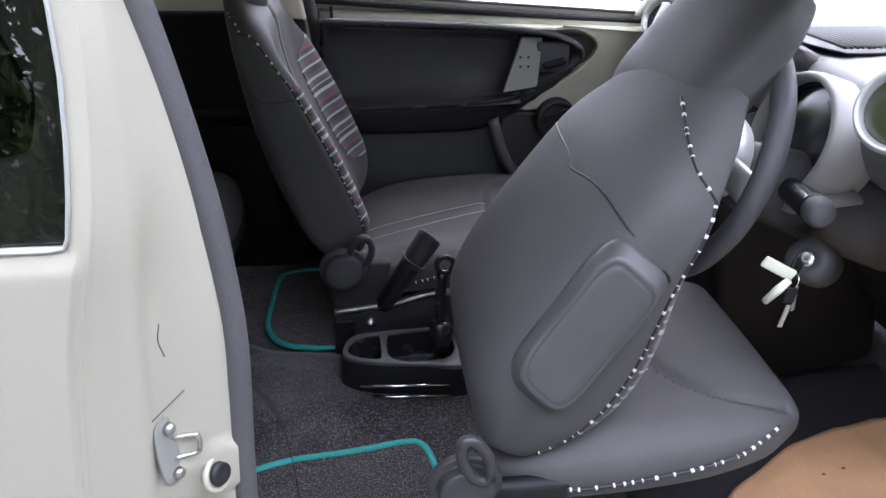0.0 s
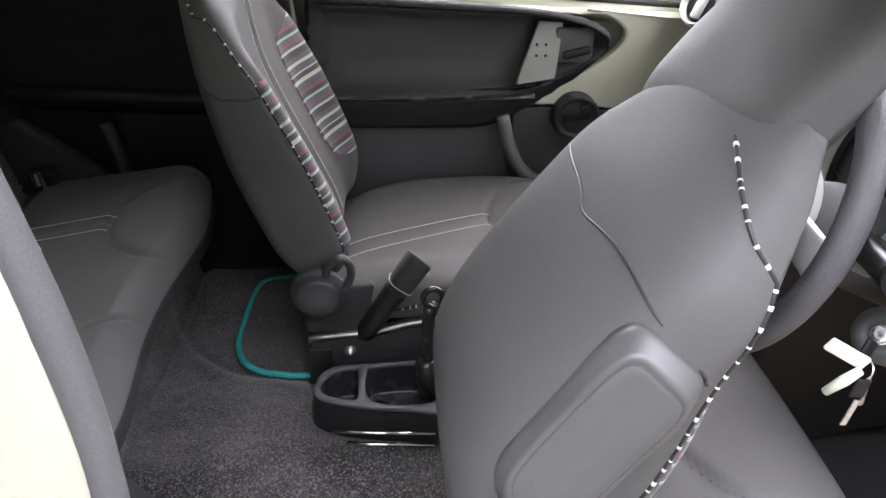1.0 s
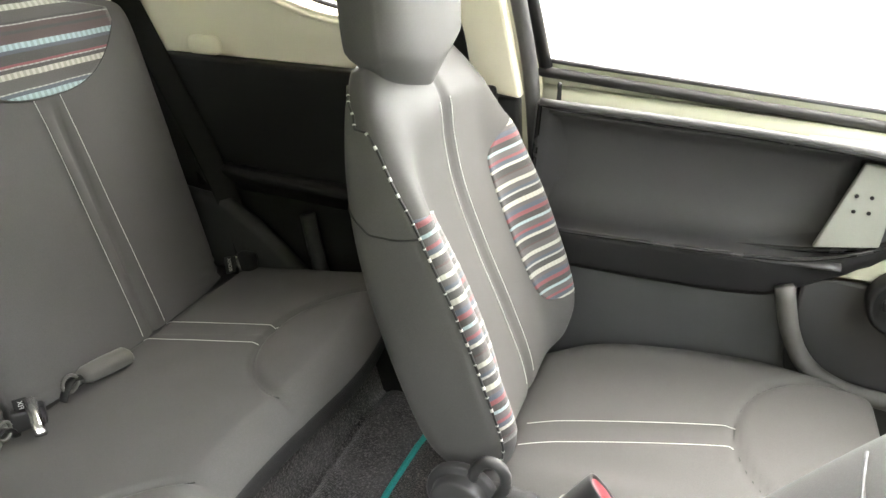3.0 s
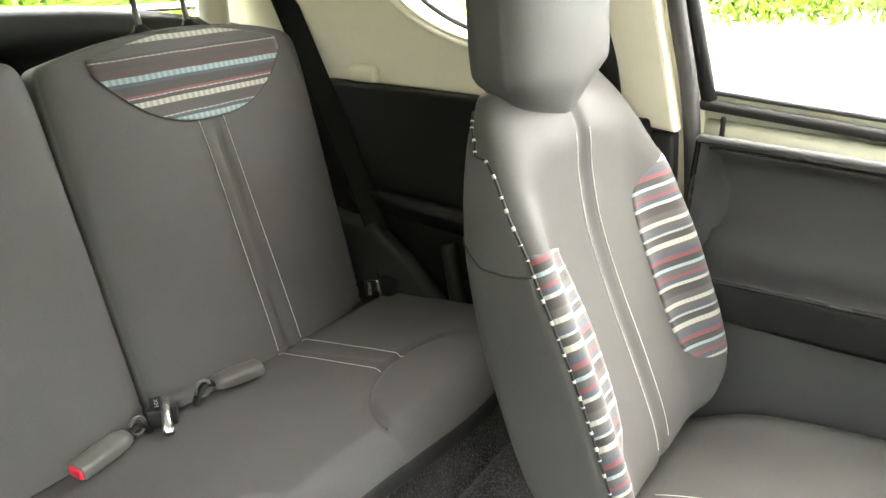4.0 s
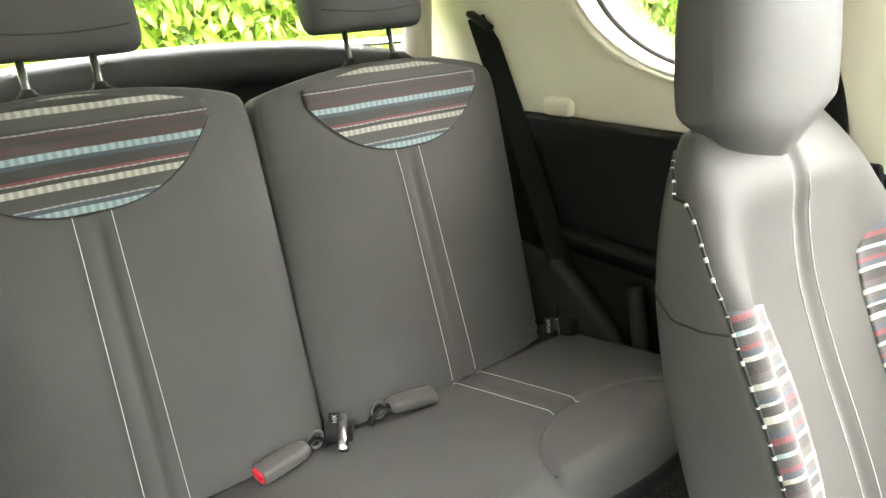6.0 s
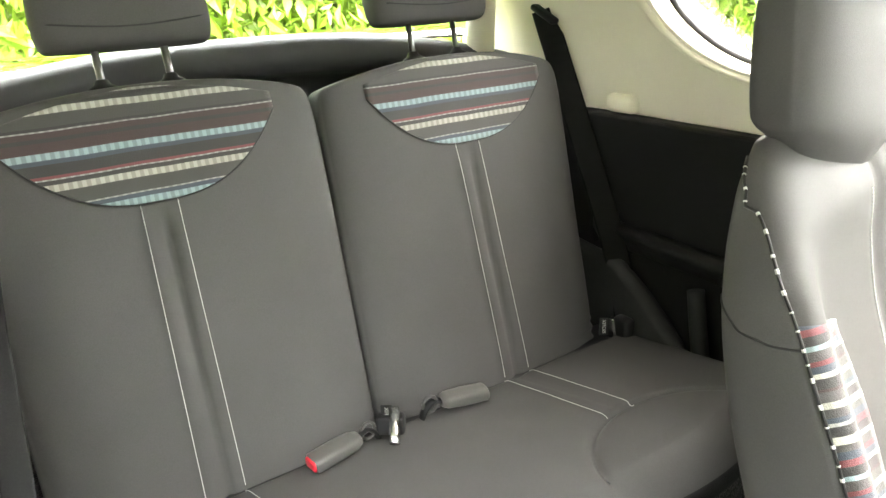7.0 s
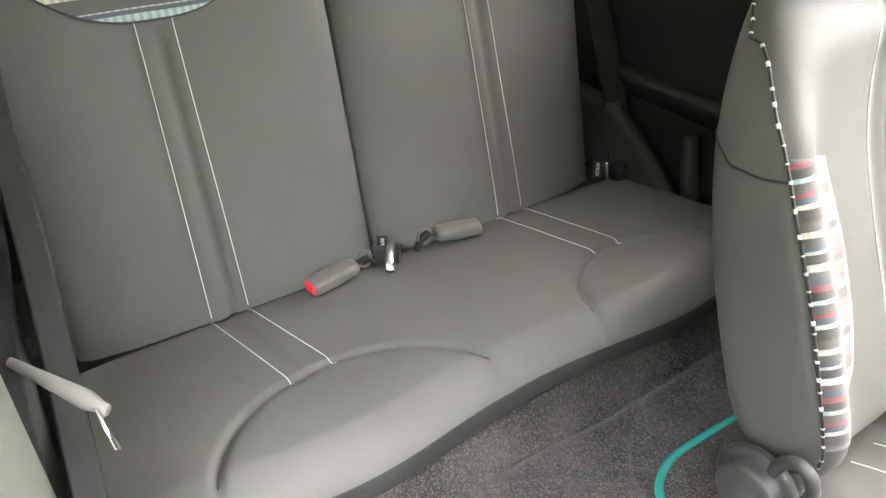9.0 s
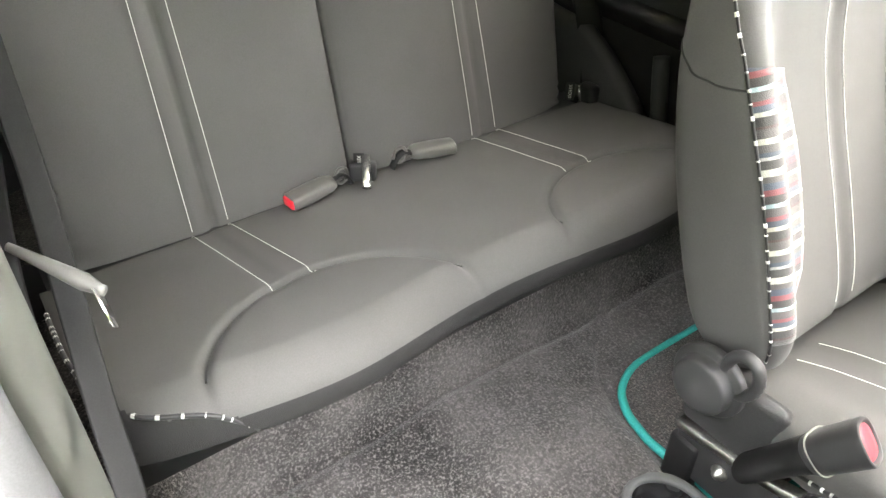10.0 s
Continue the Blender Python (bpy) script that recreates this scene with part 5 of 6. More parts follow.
def text(body, size, m, mat, parent, name="lettering"):
    cu = bpy.data.curves.new(name, "FONT")
    cu.body, cu.size, cu.extrude, cu.align_x, cu.align_y = body, size, 0.0002, "CENTER", "CENTER"
    tmp = bpy.data.objects.new(name, cu)
    me = bpy.data.meshes.new_from_object(tmp)
    bpy.data.objects.remove(tmp)
    me.materials.append(mat)
    ob = new(name, me)
    ob.parent, ob.matrix_basis = parent, m
    return ob


for y, two in ((-0.012, True), (0.462, False)):
    tgo = thing("isofix_tag", "small grey cloth label with white lettering at the seat bight", "label", pose(0.034, y + 0.010, 0.637, 0, -8, -38), "labels")
    part("cloth", rounded((0.0015, 0.018, 0.034), 0.0006, m=pose(0, 0, 0)), PLASTIC, tgo)
    text("ISOFIX", 0.009, Matrix(((0, 0, 1, 0.0012), (0, -1, 0, 0), (1, 0, 0, 0), (0, 0, 0, 1))) @ pose(0, 0, 0, 180, 0, 0), TAG, tgo)
    if two:
        part("anchor_bar", tube([(0.002, 0.012, 0.014), (0.030, 0.016, -0.014), (0.048, 0.018, -0.022)], 0.0085, 8, flat=0.6), CHROME, tgo, "bright steel anchor bar")
        part("anchor_slot", rounded((0.024, 0.044, 0.03), 0.005, m=pose(0.0, 0.006, -0.014)), BLACKRUBBER, tgo)

# ---- centre console ----
hb = thing("handbrake", "black handbrake lever with red release button, pulled up", "handbrake")
AX = Vector((0.534, -0.03, 0.845)).normalized()
TIP = Vector((0.820, 0.134, 0.641))
turn = AX.to_track_quat("Z", "Y").to_matrix().to_4x4()
bm = loft([[TIP - AX * d + turn @ Vector((rx * math.cos(t), ry * math.sin(t), 0)) for t in [math.tau * k / 20 for k in range(20)]] for d, rx, ry in
           ((0.196, 0.020, 0.012), (0.186, 0.030, 0.018), (0.15, 0.032, 0.019), (0.12, 0.023, 0.020), (0.09, 0.0225, 0.022), (0.06, 0.024, 0.0235))])
part("lever", bm, PLASTIC, hb)
END = Vector((0.660, 0.379, 0.648)).normalized()
square = [(math.copysign(abs(math.cos(t)) ** 0.7, math.cos(t)), math.copysign(abs(math.sin(t)) ** 0.7, math.sin(t))) for t in [math.tau * k / 32 for k in range(32)]]


def grip_ring(d, r, slant):
    """A rounded square across the lever, cut on the slant towards the end."""
    out_ring = []
    for a, b in square:
        p = turn @ Vector((r * a, r * 0.92 * b, 0))
        out_ring.append(TIP - AX * (d + slant * p.dot(END) / AX.dot(END)) + p)
    return out_ring


part("grip", loft([grip_ring(0.074, 0.023, 0), grip_ring(0.071, 0.0255, 0), grip_ring(0.045, 0.0260, 0.2), grip_ring(0.014, 0.0265, 0.9), grip_ring(0.003, 0.0265, 1), grip_ring(0.0, 0.0252, 1), grip_ring(0.001, 0.0225, 1), grip_ring(0.006, 0.0220, 1)]), KNOBGREY, hb)
part("release_button", loft([grip_ring(0.012, 0.0195, 1), grip_ring(0.0035, 0.0195, 1), grip_ring(0.002, 0.018, 1), grip_ring(0.0015, 0.008, 1)]), DARKRED, hb, "dull red release button")
part("grip_ring", tube([p for p in grip_ring(0.064, 0.0268, 0.25)], 0.0010, 6, closed=True), PULLGREY, hb, "thin pale ring")
bm = plate([(0.628, 0.385), (0.90, 0.385), (0.90, 0.505), (0.80, 0.485), (0.72, 0.466), (0.618, 0.456)], 0.006, lambda u, v, w: Vector((u, 0.146 - w, v)), 0.001)
part("mounting_plate", bm, ARCHGREY, hb)
part("pivot_bolt", revolve([(0.011, 0), (0.012, 0.004), (0.008, 0.007), (0.0065, 0.011), (0.0, 0.012)], 16, m=pose(0.690, 0.141, 0.437, 90, 0, 0)), STEEL, hb, "steel pivot bolt")

cs = thing("cup_holder_console", "black plastic console with two open cup holders between the seats", "console")
out = curve2([(0.632, 0.030), (0.641, 0.064), (0.668, 0.086), (0.716, 0.091), (0.80, 0.096), (0.87, 0.098), (0.885, 0.03), (0.87, -0.036), (0.79, -0.030), (0.736, -0.023), (0.690, -0.014), (0.655, -0.002), (0.637, 0.012), (0.632, 0.030)], 60)[:-1]
cup_a = curve2([(0.707, 0.079), (0.675, 0.075), (0.651, 0.056), (0.643, 0.033), (0.653, 0.012), (0.68, 0.000), (0.703, -0.004), (0.710, 0.006), (0.709, 0.045), (0.707, 0.079)], 34)[:-1]
cup_b = curve2([(0.724, 0.080), (0.77, 0.086), (0.82, 0.087), (0.85, 0.068), (0.858, 0.028), (0.84, -0.010), (0.79, -0.019), (0.745, -0.013), (0.726, 0.004), (0.721, 0.040), (0.724, 0.080)], 40)[:-1]
part("top_plate", plate(out, 0.010, lambda u, v, w: Vector((u, v, 0.436 + w - 0.05 * max(0, u - 0.80))), 0.003, [cup_a, cup_b]), GREYPLASTIC, cs, "worn grey-black rim")
for hole in (cup_a, cup_b):
    mx, my = sum(p[0] for p in hole) / len(hole), sum(p[1] for p in hole) / len(hole)
    rings = [[Vector((mx + (u - mx) * q, my + (v - my) * q, z - 0.05 * max(0, u - 0.80))) for u, v in hole] for q, z in ((0.02, 0.384), (0.80, 0.385), (0.86, 0.389), (0.93, 0.415), (1.005, 0.441))]
    part("cup", loft(rings, False), SHINY, cs)
bm = loft([[Vector((0.75 + (u - 0.75) * q, 0.03 + (v - 0.03) * q, z - 0.05 * max(0, u - 0.80))) for u, v in out] for q, z in ((1.06, 0.340), (1.06, 0.372), (1.045, 0.405), (1.0, 0.4365))], False)
part("side_wall", bm, PLASTIC, cs)
for z, x0 in ((0.407, 0.667), (0.380, 0.690)):
    part("trim_bar", tube([(x0, -0.038, z), (0.73, -0.044, z), (0.84, -0.050, z)], 0.0030, 8), CHROME, cs, "thin bright bar")
bm = revolve([(0.018, 0), (0.020, 0.03), (0.024, 0.055), (0.020, 0.075), (0.0, 0.082)], 20, m=pose(0.83, 0.025, 0.43))
gk = tagged(part("buckle_stalk", bm, SHINY), "black belt buckle standing beside the cup holders", "belt buckle")
part("buckle_ring", tube([(0.837 + 0.016 * math.cos(t), 0.014, 0.641 + 0.017 * math.sin(t)) for t in [math.tau * k / 20 for k in range(20)]], 0.0055, 8, closed=True), SHINY, gk)
part("buckle_arm", tube(smooth_line([(0.83, 0.025, 0.50), (0.829, 0.02, 0.57), (0.832, 0.014, 0.624)], 10), 0.011, 10), SHINY, gk)

# ---- mats ----
def mat(label, corners, z):
    ob = thing("floor_mat", label, "floor mat", group="floor mats")
    o = curve2(corners + [corners[0]], 70)[:-1]
    part("carpet_top", plate(o, 0.008, lambda u, v, w: Vector((u, v, floor_z(u, v) + 0.006 + w)), 0.002), MAT, ob, smooth=False)
    part("binding", tube([(u, v, floor_z(u, v) + 0.012) for u, v in o], 0.007, 8, closed=True), TEAL, ob, "teal cloth edge binding")
    return ob


mat("black pile floor mat with teal edge behind the front seat", [(0.455, 0.46), (0.451, 0.413), (0.448, 0.359), (0.446, 0.294), (0.453, 0.249), (0.477, 0.203), (0.518, 0.175), (0.561, 0.163), (0.604, 0.162), (0.637, 0.167), (0.72, 0.172), (0.74, 0.30), (0.74, 0.48), (0.60, 0.51), (0.48, 0.50)], 0.36)
mat("black pile floor mat with teal edge behind the folded seat", [(0.46, -0.20), (0.54, -0.178), (0.65, -0.162), (0.745, -0.148), (0.775, -0.155), (0.792, -0.19), (0.805, -0.28), (0.815, -0.42), (0.78, -0.52), (0.60, -0.53), (0.48, -0.50), (0.45, -0.36)], 0.36)

bm, _ = grid(40, 36, lambda u, v: Vector((1.26 + 0.50 * u, -0.60 + (0.245 + lerp_table(((0.0, 0.0), (0.08, 0.03), (0.4, 0.12), (0.7, 0.15), (1.0, 0.15)), u)) * v, 0.362 + 0.05 * max(0, u - 0.3) + 0.006 * noise.noise(Vector((u * 7, v * 6, 2))) + 0.003 * noise.noise(Vector((u * 20, v * 18, 5))) + 0.03 * max(0, v - 0.85))))
ext = bmesh.ops.extrude_face_region(bm, geom=list(bm.faces))
bmesh.ops.translate(bm, verts=[g for g in ext["geom"] if isinstance(g, bmesh.types.BMVert)], vec=(0, 0, -0.0008))
bmesh.ops.recalc_face_normals(bm, faces=bm.faces)
pm = solid("paper_mat", bm, PAPER, "creased brown paper mat lying in the driver footwell", "paper mat")
for u, v in ((1.50, -0.262), (1.513, -0.300), (1.545, -0.275), (1.47, -0.31)):
    part("dirt_speck", rounded((0.006, 0.004, 0.002), 0.0008, 1, m=pose(u, v, 0.369)), BARK, pm)
# added dark sheet over the carpet: the dashboard's shade put into its colour
bm, _ = grid(30, 30, lambda u, v: Vector((1.12 + 0.62 * u, -0.575 + 0.53 * v, floor_z(1.12 + 0.62 * u, -0.575 + 0.53 * v) + 0.003)))
ext = bmesh.ops.extrude_face_region(bm, geom=list(bm.faces))
bmesh.ops.translate(bm, verts=[g for g in ext["geom"] if isinstance(g, bmesh.types.BMVert)], vec=(0, 0, -0.002))
bmesh.ops.recalc_face_normals(bm, faces=bm.faces)
solid("footwell_shade", bm, ARCHGREY, "dark sheet over the driver footwell carpet, standing in for shade", "floor mat")

# ---- dashboard, wheel, column ----
dash = thing("dashboard", "grey plastic dashboard with air vents and pale instrument pod", "dashboard")
def dash_skin(prof, y0, y1, mat, name, label=""):
    line = smooth_line([(x, 0, z) for x, z in prof], 50)
    def at(u, v):
        p, y = line[round(v * 49)], y0 + (y1 - y0) * u
        return Vector((p.x - 0.03 * math.exp(-((y + 0.24) / 0.22) ** 2) * smooth_step(p.z * 6 - 4.9) + 0.10 * max(0, abs(y) - 0.3) ** 2, y, p.z))
    bm, _ = grid(40, 50, at)
    ext = bmesh.ops.extrude_face_region(bm, geom=list(bm.faces))
    bmesh.ops.translate(bm, verts=[g for g in ext["geom"] if isinstance(g, bmesh.types.BMVert)], vec=(0.02, 0, -0.015))
    bmesh.ops.recalc_face_normals(bm, faces=bm.faces)
    return part(name, bm, mat, dash, label)


dash_skin([(1.50, 0.880), (1.46, 0.895), (1.425, 0.925), (1.408, 0.965), (1.414, 1.005), (1.435, 1.030), (1.475, 1.040), (1.60, 1.044), (1.80, 1.040), (2.0, 1.02)], -0.62, 0.70, DASHGREY, "dash_top", "pale grey upper pad")
dash_skin([(1.80, 0.42), (1.72, 0.50), (1.62, 0.62), (1.56, 0.74), (1.52, 0.84), (1.51, 0.885)], -0.60, 0.68, ARCHGREY, "lower_panel", "black lower panel")
# added block, black so that the space below the pad reads as shaded
part("footwell_block", rounded((0.34, 0.17, 0.54), 0.03, 3, m=pose(1.50, 0.02, 0.64, 0, -12, 0)), PLASTIC, dash, "added black block below the pad, standing in for footwell shade")
gr = part("defrost_grille", plate(curve2([(1.50, -0.03), (1.475, 0.06), (1.52, 0.17), (1.60, 0.19), (1.70, 0.16), (1.70, 0.0), (1.60, -0.03), (1.50, -0.03)], 30)[:-1], 0.004, lambda u, v, w: Vector((u - 0.045, v - 0.065, 1.0445 + w)), 0.001), PLASTIC, dash)
for k in range(18):
    part("slat", rounded((0.004, 0.16, 0.006), 0.001, 1, m=pose(1.47 + 0.010 * k, 0.01, 1.050, 0, 25, 0)), GREYPLASTIC, gr)
# closed block; the darkness inside the tray is put into its colour
part("storage_mouth", loft([[Vector((1.392 + 0.01 * q, -0.055 + a * q, 1.026 + b * q)) for a, b in [(-0.040, -0.026), (-0.020, 0.010), (-0.006, 0.019), (0.035, 0.024), (0.06, 0.0), (0.05, -0.024)]] for q in (0.97, 1.0)] + [[Vector((1.47, -0.055 + a, 1.018 + b)) for a, b in [(-0.03, -0.02), (-0.02, 0.008), (-0.006, 0.012), (0.03, 0.016), (0.05, 0.0), (0.04, -0.02)]]]), BLACKRUBBER, dash, "solid black block for the dark mouth of the storage tray")
for VM, face, seat in ((pose(1.31, -0.425, 1.062, 0, -68, 34), LENS, (-0.44, 1.02)), (pose(1.402, 0.528, 0.990, 0, -60, 27), PLASTIC, (0.535, 0.945))):
    vt = part("side_vent", revolve([(0.040, -0.09), (0.050, -0.04), (0.052, 0.0), (0.050, 0.008), (0.047, 0.011), (0.043, 0.006), (0.041, -0.006), (0.0, -0.008)], 36, m=VM), SILVER, dash, "round vent with silver ring")
    part("vent_face", revolve([(0.041, 0.0), (0.037, 0.004), (0.0, 0.007)], 30, m=VM @ pose(0, 0, -0.004)), face, vt, "glossy greenish vent disc" if face is LENS else "dark vent disc")
    if face is PLASTIC:
        part("vent_vane", rounded((0.070, 0.022, 0.010), 0.004, 2, m=VM @ pose(0, 0, 0.006)), SILVER, vt, "silver vane")
    x0 = VM.translation.x + 0.015
    part("vent_seat", loft([[Vector((x, seat[0] + w * math.cos(t), seat[1] + h * math.sin(t))) for t in [math.tau * k / 24 for k in range(24)]] for x, w, h in ((x0, 0.04, 0.03), (x0 + 0.006, 0.062, 0.050), (x0 + 0.03, 0.072, 0.060), (x0 + 0.10, 0.09, 0.068))]), DASHGREY, dash)

col = thing("steering_column", "grey steering column with pale instrument pod and key", "steering column")
A = Matrix.Translation((1.33, -0.215, 0.875)) @ Matrix.Rotation(radians(-70), 4, "Y")
part("shroud", loft([[(A @ Vector((a * w, b * w * 0.9, z))) for a, b in [(math.cos(t), math.sin(t)) for t in [math.tau * k / 24 for k in range(24)]]] for z, w in ((0.10, 0.045), (0.06, 0.055), (-0.02, 0.062), (-0.12, 0.07), (-0.22, 0.075))]), GREYPLASTIC, col)
B = Matrix.Translation((1.340, -0.190, 0.950)) @ Matrix.Rotation(radians(-76), 4, "Y")
ring = lambda s, z: [B @ Vector((0.096 * s * math.cos(t) - (0.03 * s * max(0, -math.cos(t)) ** 2), 0.098 * s * math.sin(t), z)) for t in [math.tau * k / 48 for k in range(48)]]
ip = part("instrument_pod", loft([ring(0.55, -0.10), ring(0.85, -0.085), ring(0.97, -0.05), ring(1.0, -0.01), ring(0.985, 0.008), ring(0.94, 0.016), ring(0.89, 0.012), ring(0.86, -0.002), ring(0.84, -0.012)]), POD, col, "pale silver instrument pod")
part("dial_surround", loft([ring(0.852, -0.006), ring(0.835, -0.004), ring(0.80, -0.012), ring(0.78, -0.030)], False), PLASTIC, ip)
part("dial", loft([ring(0.82, -0.0115), ring(0.78, -0.010), ring(0.3, -0.008)]), SHINY, ip, "black glossy dial")
part("warning_light", revolve([(0.006, 0), (0.005, 0.001), (0, 0.0012)], 10, m=B @ pose(-0.062, -0.045, -0.008)), RED, ip, "red warning light")
part("pod_neck", loft([[Vector((x, -0.235 + w * math.cos(t), z + 0.012 * math.sin(t))) for t in [math.tau * k / 20 for k in range(20)]] for x, w, z in ((1.30, 0.045, 0.872), (1.305, 0.055, 0.872), (1.35, 0.06, 0.88), (1.40, 0.06, 0.885))]), POD, col)
sk = part("indicator_stalk", tube(smooth_line([(1.305, -0.25, 0.895), (1.30, -0.305, 0.900), (1.290, -0.352, 0.906)], 12), lambda q: 0.017 + 0.004 * q, 14), SHINY, col, "black indicator stalk")
part("stalk_cap", revolve([(0.0205, 0), (0.020, 0.014), (0.0175, 0.022), (0.014, 0.025), (0.0, 0.026)], 20, m=pose(1.289, -0.354, 0.9065, 82, 0, -14)), GREYPLASTIC, sk)
IG = pose(1.328, -0.312, 0.806, 0, -60, 34)
ig = part("ignition_lock", revolve([(0.034, -0.05), (0.033, 0.0), (0.028, 0.008), (0.014, 0.010), (0.012, 0.006), (0.0, 0.006)], 24, m=IG), GREYPLASTIC, col, "grey ignition lock collar")
part("lock_ring", revolve([(0.012, 0.0), (0.012, 0.012), (0.009, 0.013), (0.0, 0.012)], 18, m=IG), CHROME, ig)

ky = thing("key_bunch", "key with pale green fob hanging from the ignition lock", "keys", pose(1.300, -0.338, 0.820))
part("key_head", rounded((0.034, 0.006, 0.022), 0.003, m=pose(-0.012, -0.008, -0.004, 0, 35, 35)), PLASTIC, ky)
part("split_ring", tube([(-0.030 + 0.003 * math.sin(t), -0.036 + 0.010 * math.cos(t), -0.010 + 0.011 * math.sin(t)) for t in [math.tau * k / 20 for k in range(20)]], 0.0011, 6, closed=True), CHROME, ky)
part("fob", rounded((0.046, 0.006, 0.017), 0.0029, m=pose(-0.052, -0.030, 0.008, 0, 24, -20)), KEYGREEN, ky, "pale green plastic fob")
part("tag_stem", tube([(-0.044, -0.046, -0.002), (-0.052, -0.040, -0.020), (-0.060, -0.030, -0.044)], lambda s: 0.0048 if s < 0.45 or s > 0.55 else 0.0062, 10), KEYGREEN, ky, "white plastic tag")
part("spare_key_bow", rounded((0.016, 0.004, 0.024), 0.002, m=pose(-0.036, -0.046, -0.026, 0, 8, 0)), PLASTIC, ky)
part("spare_key_blade", rounded((0.007, 0.002, 0.036), 0.0006, m=pose(-0.040, -0.050, -0.056, 0, 8, 0)), STEEL, ky, "steel key blade")
part("small_key", rounded((0.006, 0.002, 0.040), 0.0006, m=pose(-0.026, -0.042, -0.034, 0, -6, 15)), STEEL, ky)

sw = thing("steering_wheel", "black grained steering wheel with pale grey hub", "steering wheel", Matrix.Translation((1.177, -0.212, 0.943)) @ Matrix.Rotation(radians(-72.4), 4, "Y"))
bm = tube([(0.178 * math.cos(t), 0.178 * math.sin(t), 0.0) for t in [math.tau * k / 72 for k in range(72)]], 0.0155, 12, closed=True, flat_axis=(0, 0, 1))
part("rim", bm, RIMBLACK, sw, "black grained rim")
part("hub", loft([[Vector((0.075 * s * math.cos(t), 0.085 * s * math.sin(t), z)) for t in [math.tau * k / 28 for k in range(28)]] for s, z in ((0.8, -0.05), (1.0, -0.02), (0.95, 0.0), (0.7, 0.012), (0.2, 0.016))]), SILVER, sw, "pale grey hub")
for a in (math.pi * 0.5, -math.pi * 0.5, math.pi):
    d = Vector((math.cos(a), math.sin(a), 0))
    part("spoke", tube([d * 0.05 + Vector((0, 0, -0.02)), d * 0.12 + Vector((0, 0, -0.012)), d * 0.172], 0.022, 10, flat=0.45, flat_axis=(0, 0, 1)), SILVER, sw, "silver spoke")


# ---- outdoors ----
bm, _ = grid(2, 2, lambda u, v: Vector((-900 + 1800 * u, -900 + 1800 * v, 0)))
solid("ground", bm, GROUND, "pale dry asphalt round the car", "ground", kind="structure", smooth=False)


def leaves(count, place, size, seed):
    """Many small folded leaves."""
    rnd = random.Random(seed)
    verts, faces = [], []
    for _ in range(count):
        c, s = place(rnd)
        e = Euler((rnd.uniform(0, 6.3), rnd.uniform(0, 6.3), rnd.uniform(0, 6.3))).to_matrix()
        s *= size * rnd.uniform(0.6, 1.3)
        i = len(verts)
        for p in ((-1, 0, 0), (0, 0.45, 0.15), (1, 0, -0.1), (0, -0.45, 0.15)):
            verts.append(tuple(c + e @ Vector(p) * s))
        faces += [(i, i + 1, i + 2), (i, i + 2, i + 3)]
    me = bpy.data.meshes.new("leaves")
    me.from_pydata(verts, [], faces)
    return me


def hedge(name, label, a, b, height, depth, count, seed, mat, size=0.07):
    a, b = Vector(a), Vector(b)
    d = (b - a)
    n = Vector((-d.y, d.x, 0)).normalized()
    def place(r):
        t = r.random()
        z = r.random() ** 0.8
        bulge = 0.5 + 0.5 * noise.noise(Vector((t * d.length * 0.6, z * height * 0.7, seed)))
        top = height * (0.75 + 0.35 * noise.noise(Vector((t * d.length * 0.35, seed, 0))))
        return a + d * t + n * depth * (bulge + 0.35 * r.random()) + Vector((0, 0, 0.05 + z * top)), 1.0
    me = leaves(count, place, size, seed)
    me.materials.append(mat)
    return tagged(new(name, me), label, "hedge", kind="stuff")


hedge("hedge", "sunlit yellow-green hedge behind the car", (-4.2, -7, 0), (-4.2, 7, 0), 3.2, -1.2, 42000, 1, LEAF)
hedge("hedge", "pale green leaves deep in the hedge", (-5.0, -8, 0), (-5.0, 8, 0), 3.8, -0.8, 22000, 2, LEAF, 0.16)
hedge("hedge", "green hedge on the far side of the drive", (-6, 9.5, 0), (1.5, 11.5, 0), 2.6, 1.5, 12000, 3, LEAF, 0.10)
# out of view; added to block low sky light through the windscreen
hedge("hedge", "unseen green hedge ahead of the car, added to dim windscreen light", (8.0, -8, 0), (8.0, 9, 0), 4.5, 1.2, 34000, 5, LEAF, 0.11)
# mirrored in the side window; moved close to block light at the open door
hedge("hedge", "dark green trees, set close to shade the open door side", (-7, -2.9, 0), (9, -2.9, 0), 5.5, -2.0, 90000, 4, LEAFDARK, 0.07)


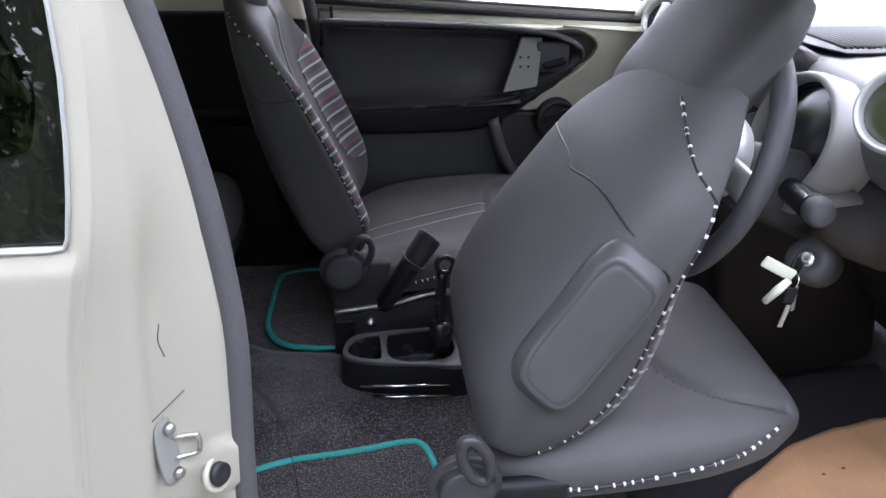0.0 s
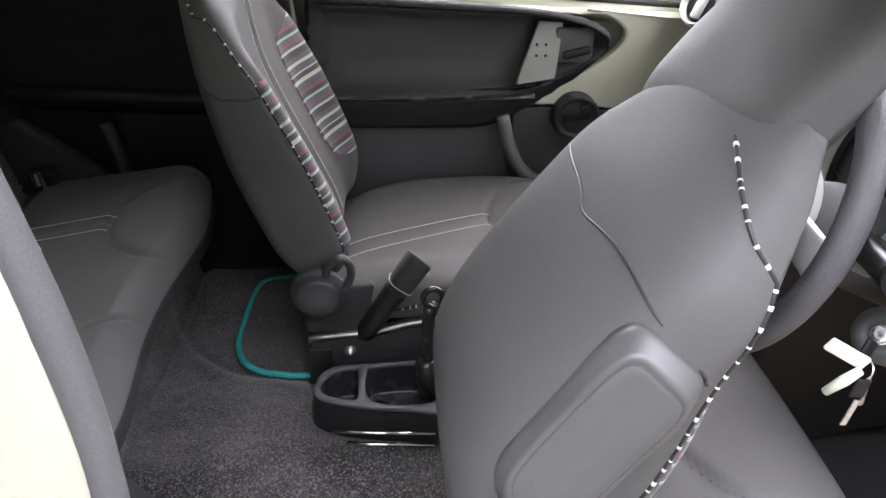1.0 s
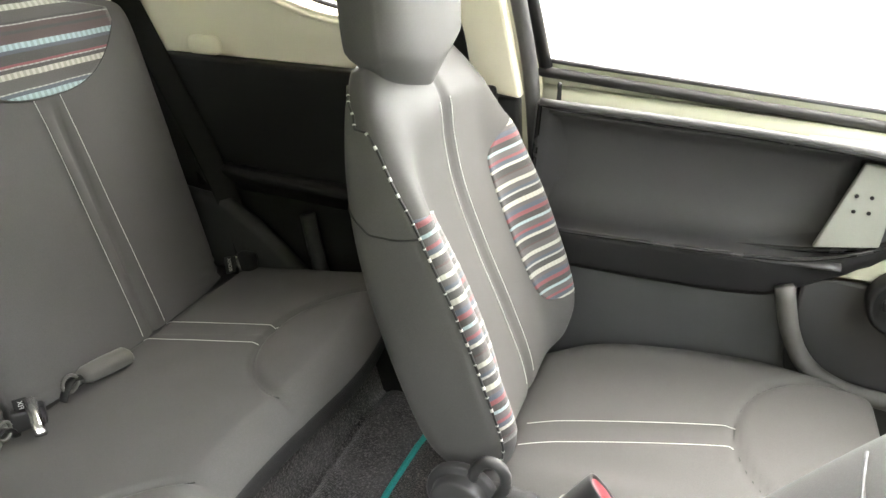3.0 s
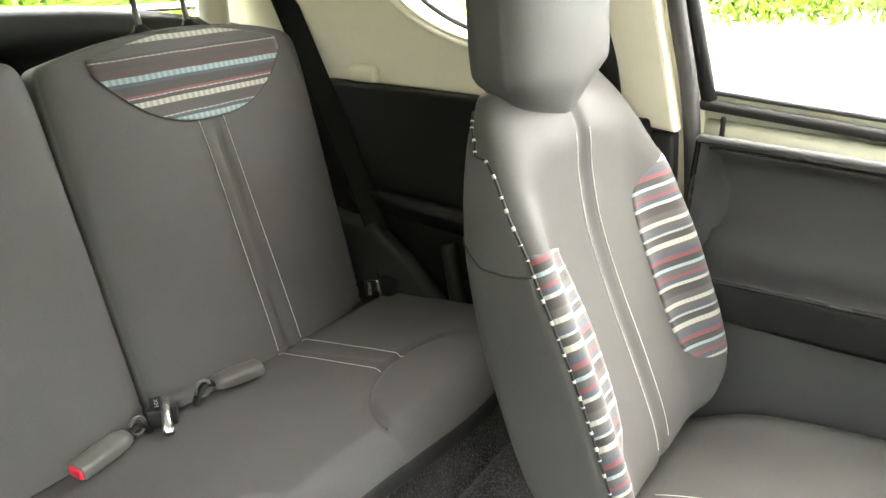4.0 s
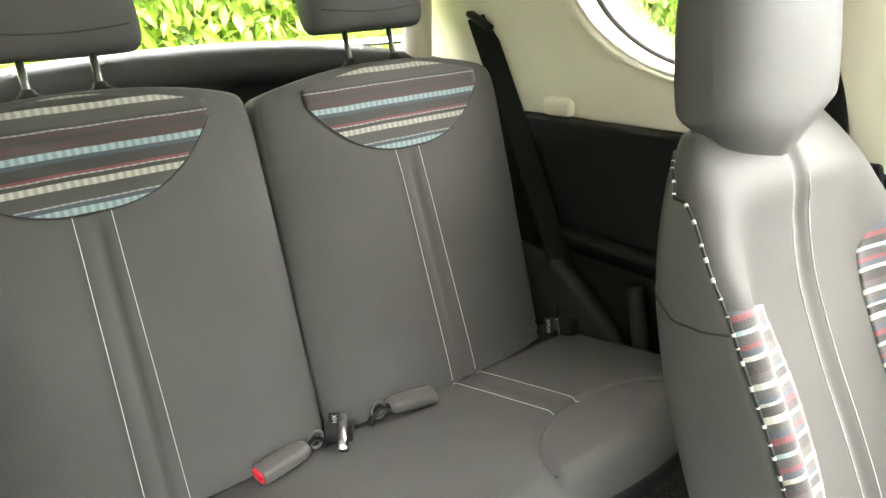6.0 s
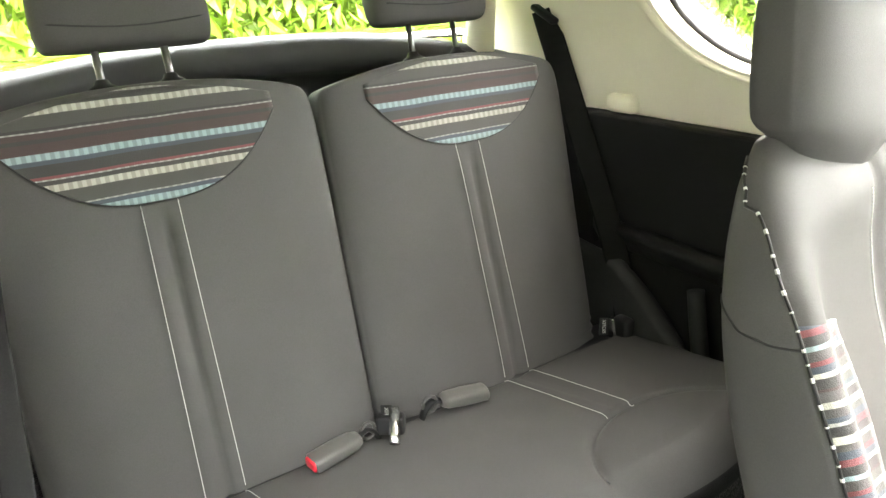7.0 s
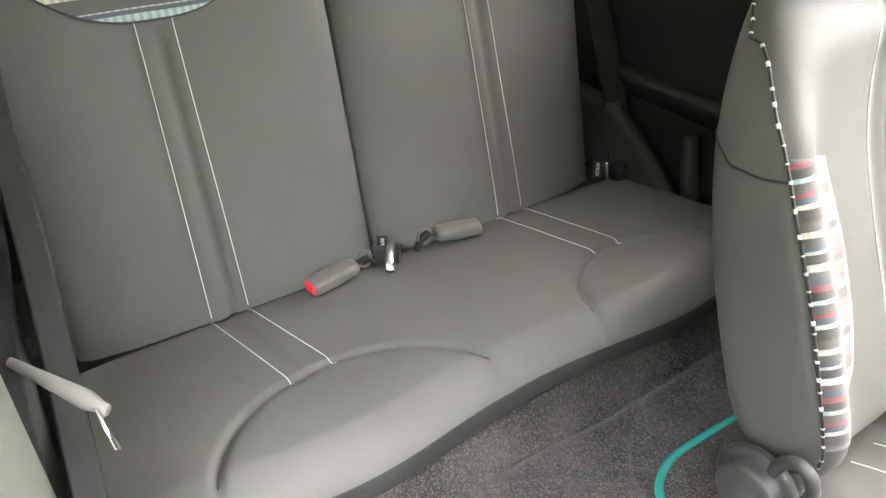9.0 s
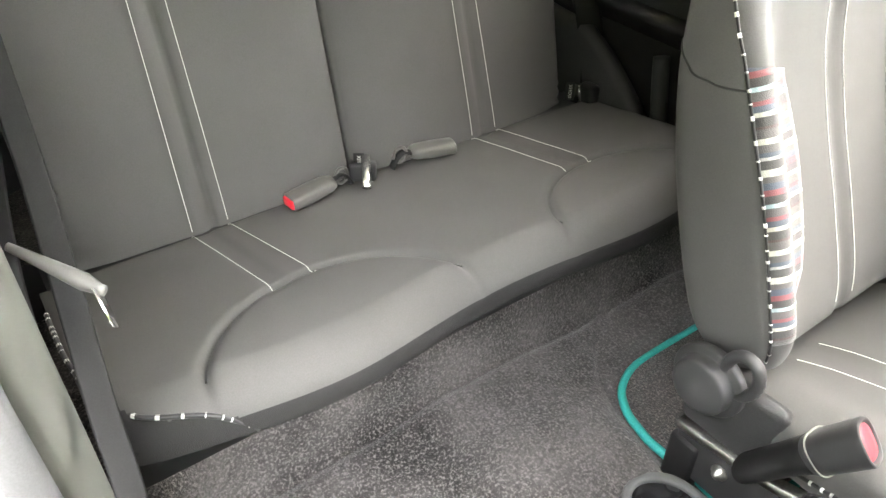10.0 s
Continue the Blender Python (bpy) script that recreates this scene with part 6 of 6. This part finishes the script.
def parked_car(x, y):
    """A dark low car seen from its side, wheels on the ground."""
    ob = thing("parked_car", "dark parked car standing across the bright drive", "car", pose(x, y, 0))
    prof = [(-0.72, 0.34), (-0.74, 0.62), (-0.62, 0.86), (-0.30, 0.92), (0.15, 1.34), (0.5, 1.43), (1.5, 1.42), (2.1, 1.05), (2.95, 0.90), (3.12, 0.66), (3.10, 0.34)]
    line = curve2(prof, 60)
    rings = []
    for w, sc in ((-0.80, 0.93), (-0.76, 0.98), (-0.6, 1.0), (0.6, 1.0), (0.76, 0.98), (0.80, 0.93)):
        rings.append([Vector((1.2 + (u - 1.2) * sc, 0.8 + w * (1.0 if v < 0.92 else 1 - 0.35 * (v - 0.92)), 0.19 + (v - 0.19) * (0.5 + 0.5 * sc))) for u, v in line + [(2.9, 0.20), (-0.5, 0.20)]])
    body = part("body", loft(rings), CARDARK, ob)
    for s, w in ((0.0, -0.012), (0.0, 1.604)):
        for pts in ([(0.12, 0.95), (0.42, 1.33), (0.95, 1.35), (0.95, 0.94)], [(1.0, 0.94), (1.0, 1.35), (1.5, 1.34), (1.95, 0.98), (1.9, 0.94)]):
            part("side_window", plate(pts, 0.008, lambda u, v, d, w=w: Vector((u, w + d, v)), 0.002), DARKGLASS, body, "dark side window", smooth=False)
    for wx in (0.0, 2.4):
        for wy in (0.02, 1.58):
            m = pose(wx, wy, 0.29, 90, 0, 0)
            wh = part("wheel", revolve([(0.05, -0.09), (0.20, -0.08), (0.20, 0.08), (0.05, 0.09)], 28, m=m), CARDARK, ob)
            part("tyre", revolve([(0.20, -0.085), (0.26, -0.095), (0.285, -0.07), (0.29, 0.0), (0.285, 0.07), (0.26, 0.095), (0.20, 0.085)], 32, m=m, cap=False), BLACKRUBBER, wh, "black tyre")
            part("rim", revolve([(0.20, 0.086), (0.185, 0.092), (0.17, 0.07), (0.05, 0.082), (0.0, 0.084)] if wy < 1 else [(0.20, -0.086), (0.17, -0.07), (0.05, -0.082), (0.0, -0.084)], 28, m=m), DARKSTEEL, wh, "dark steel rim")
    return ob


parked_car(-2.50, 15.4)
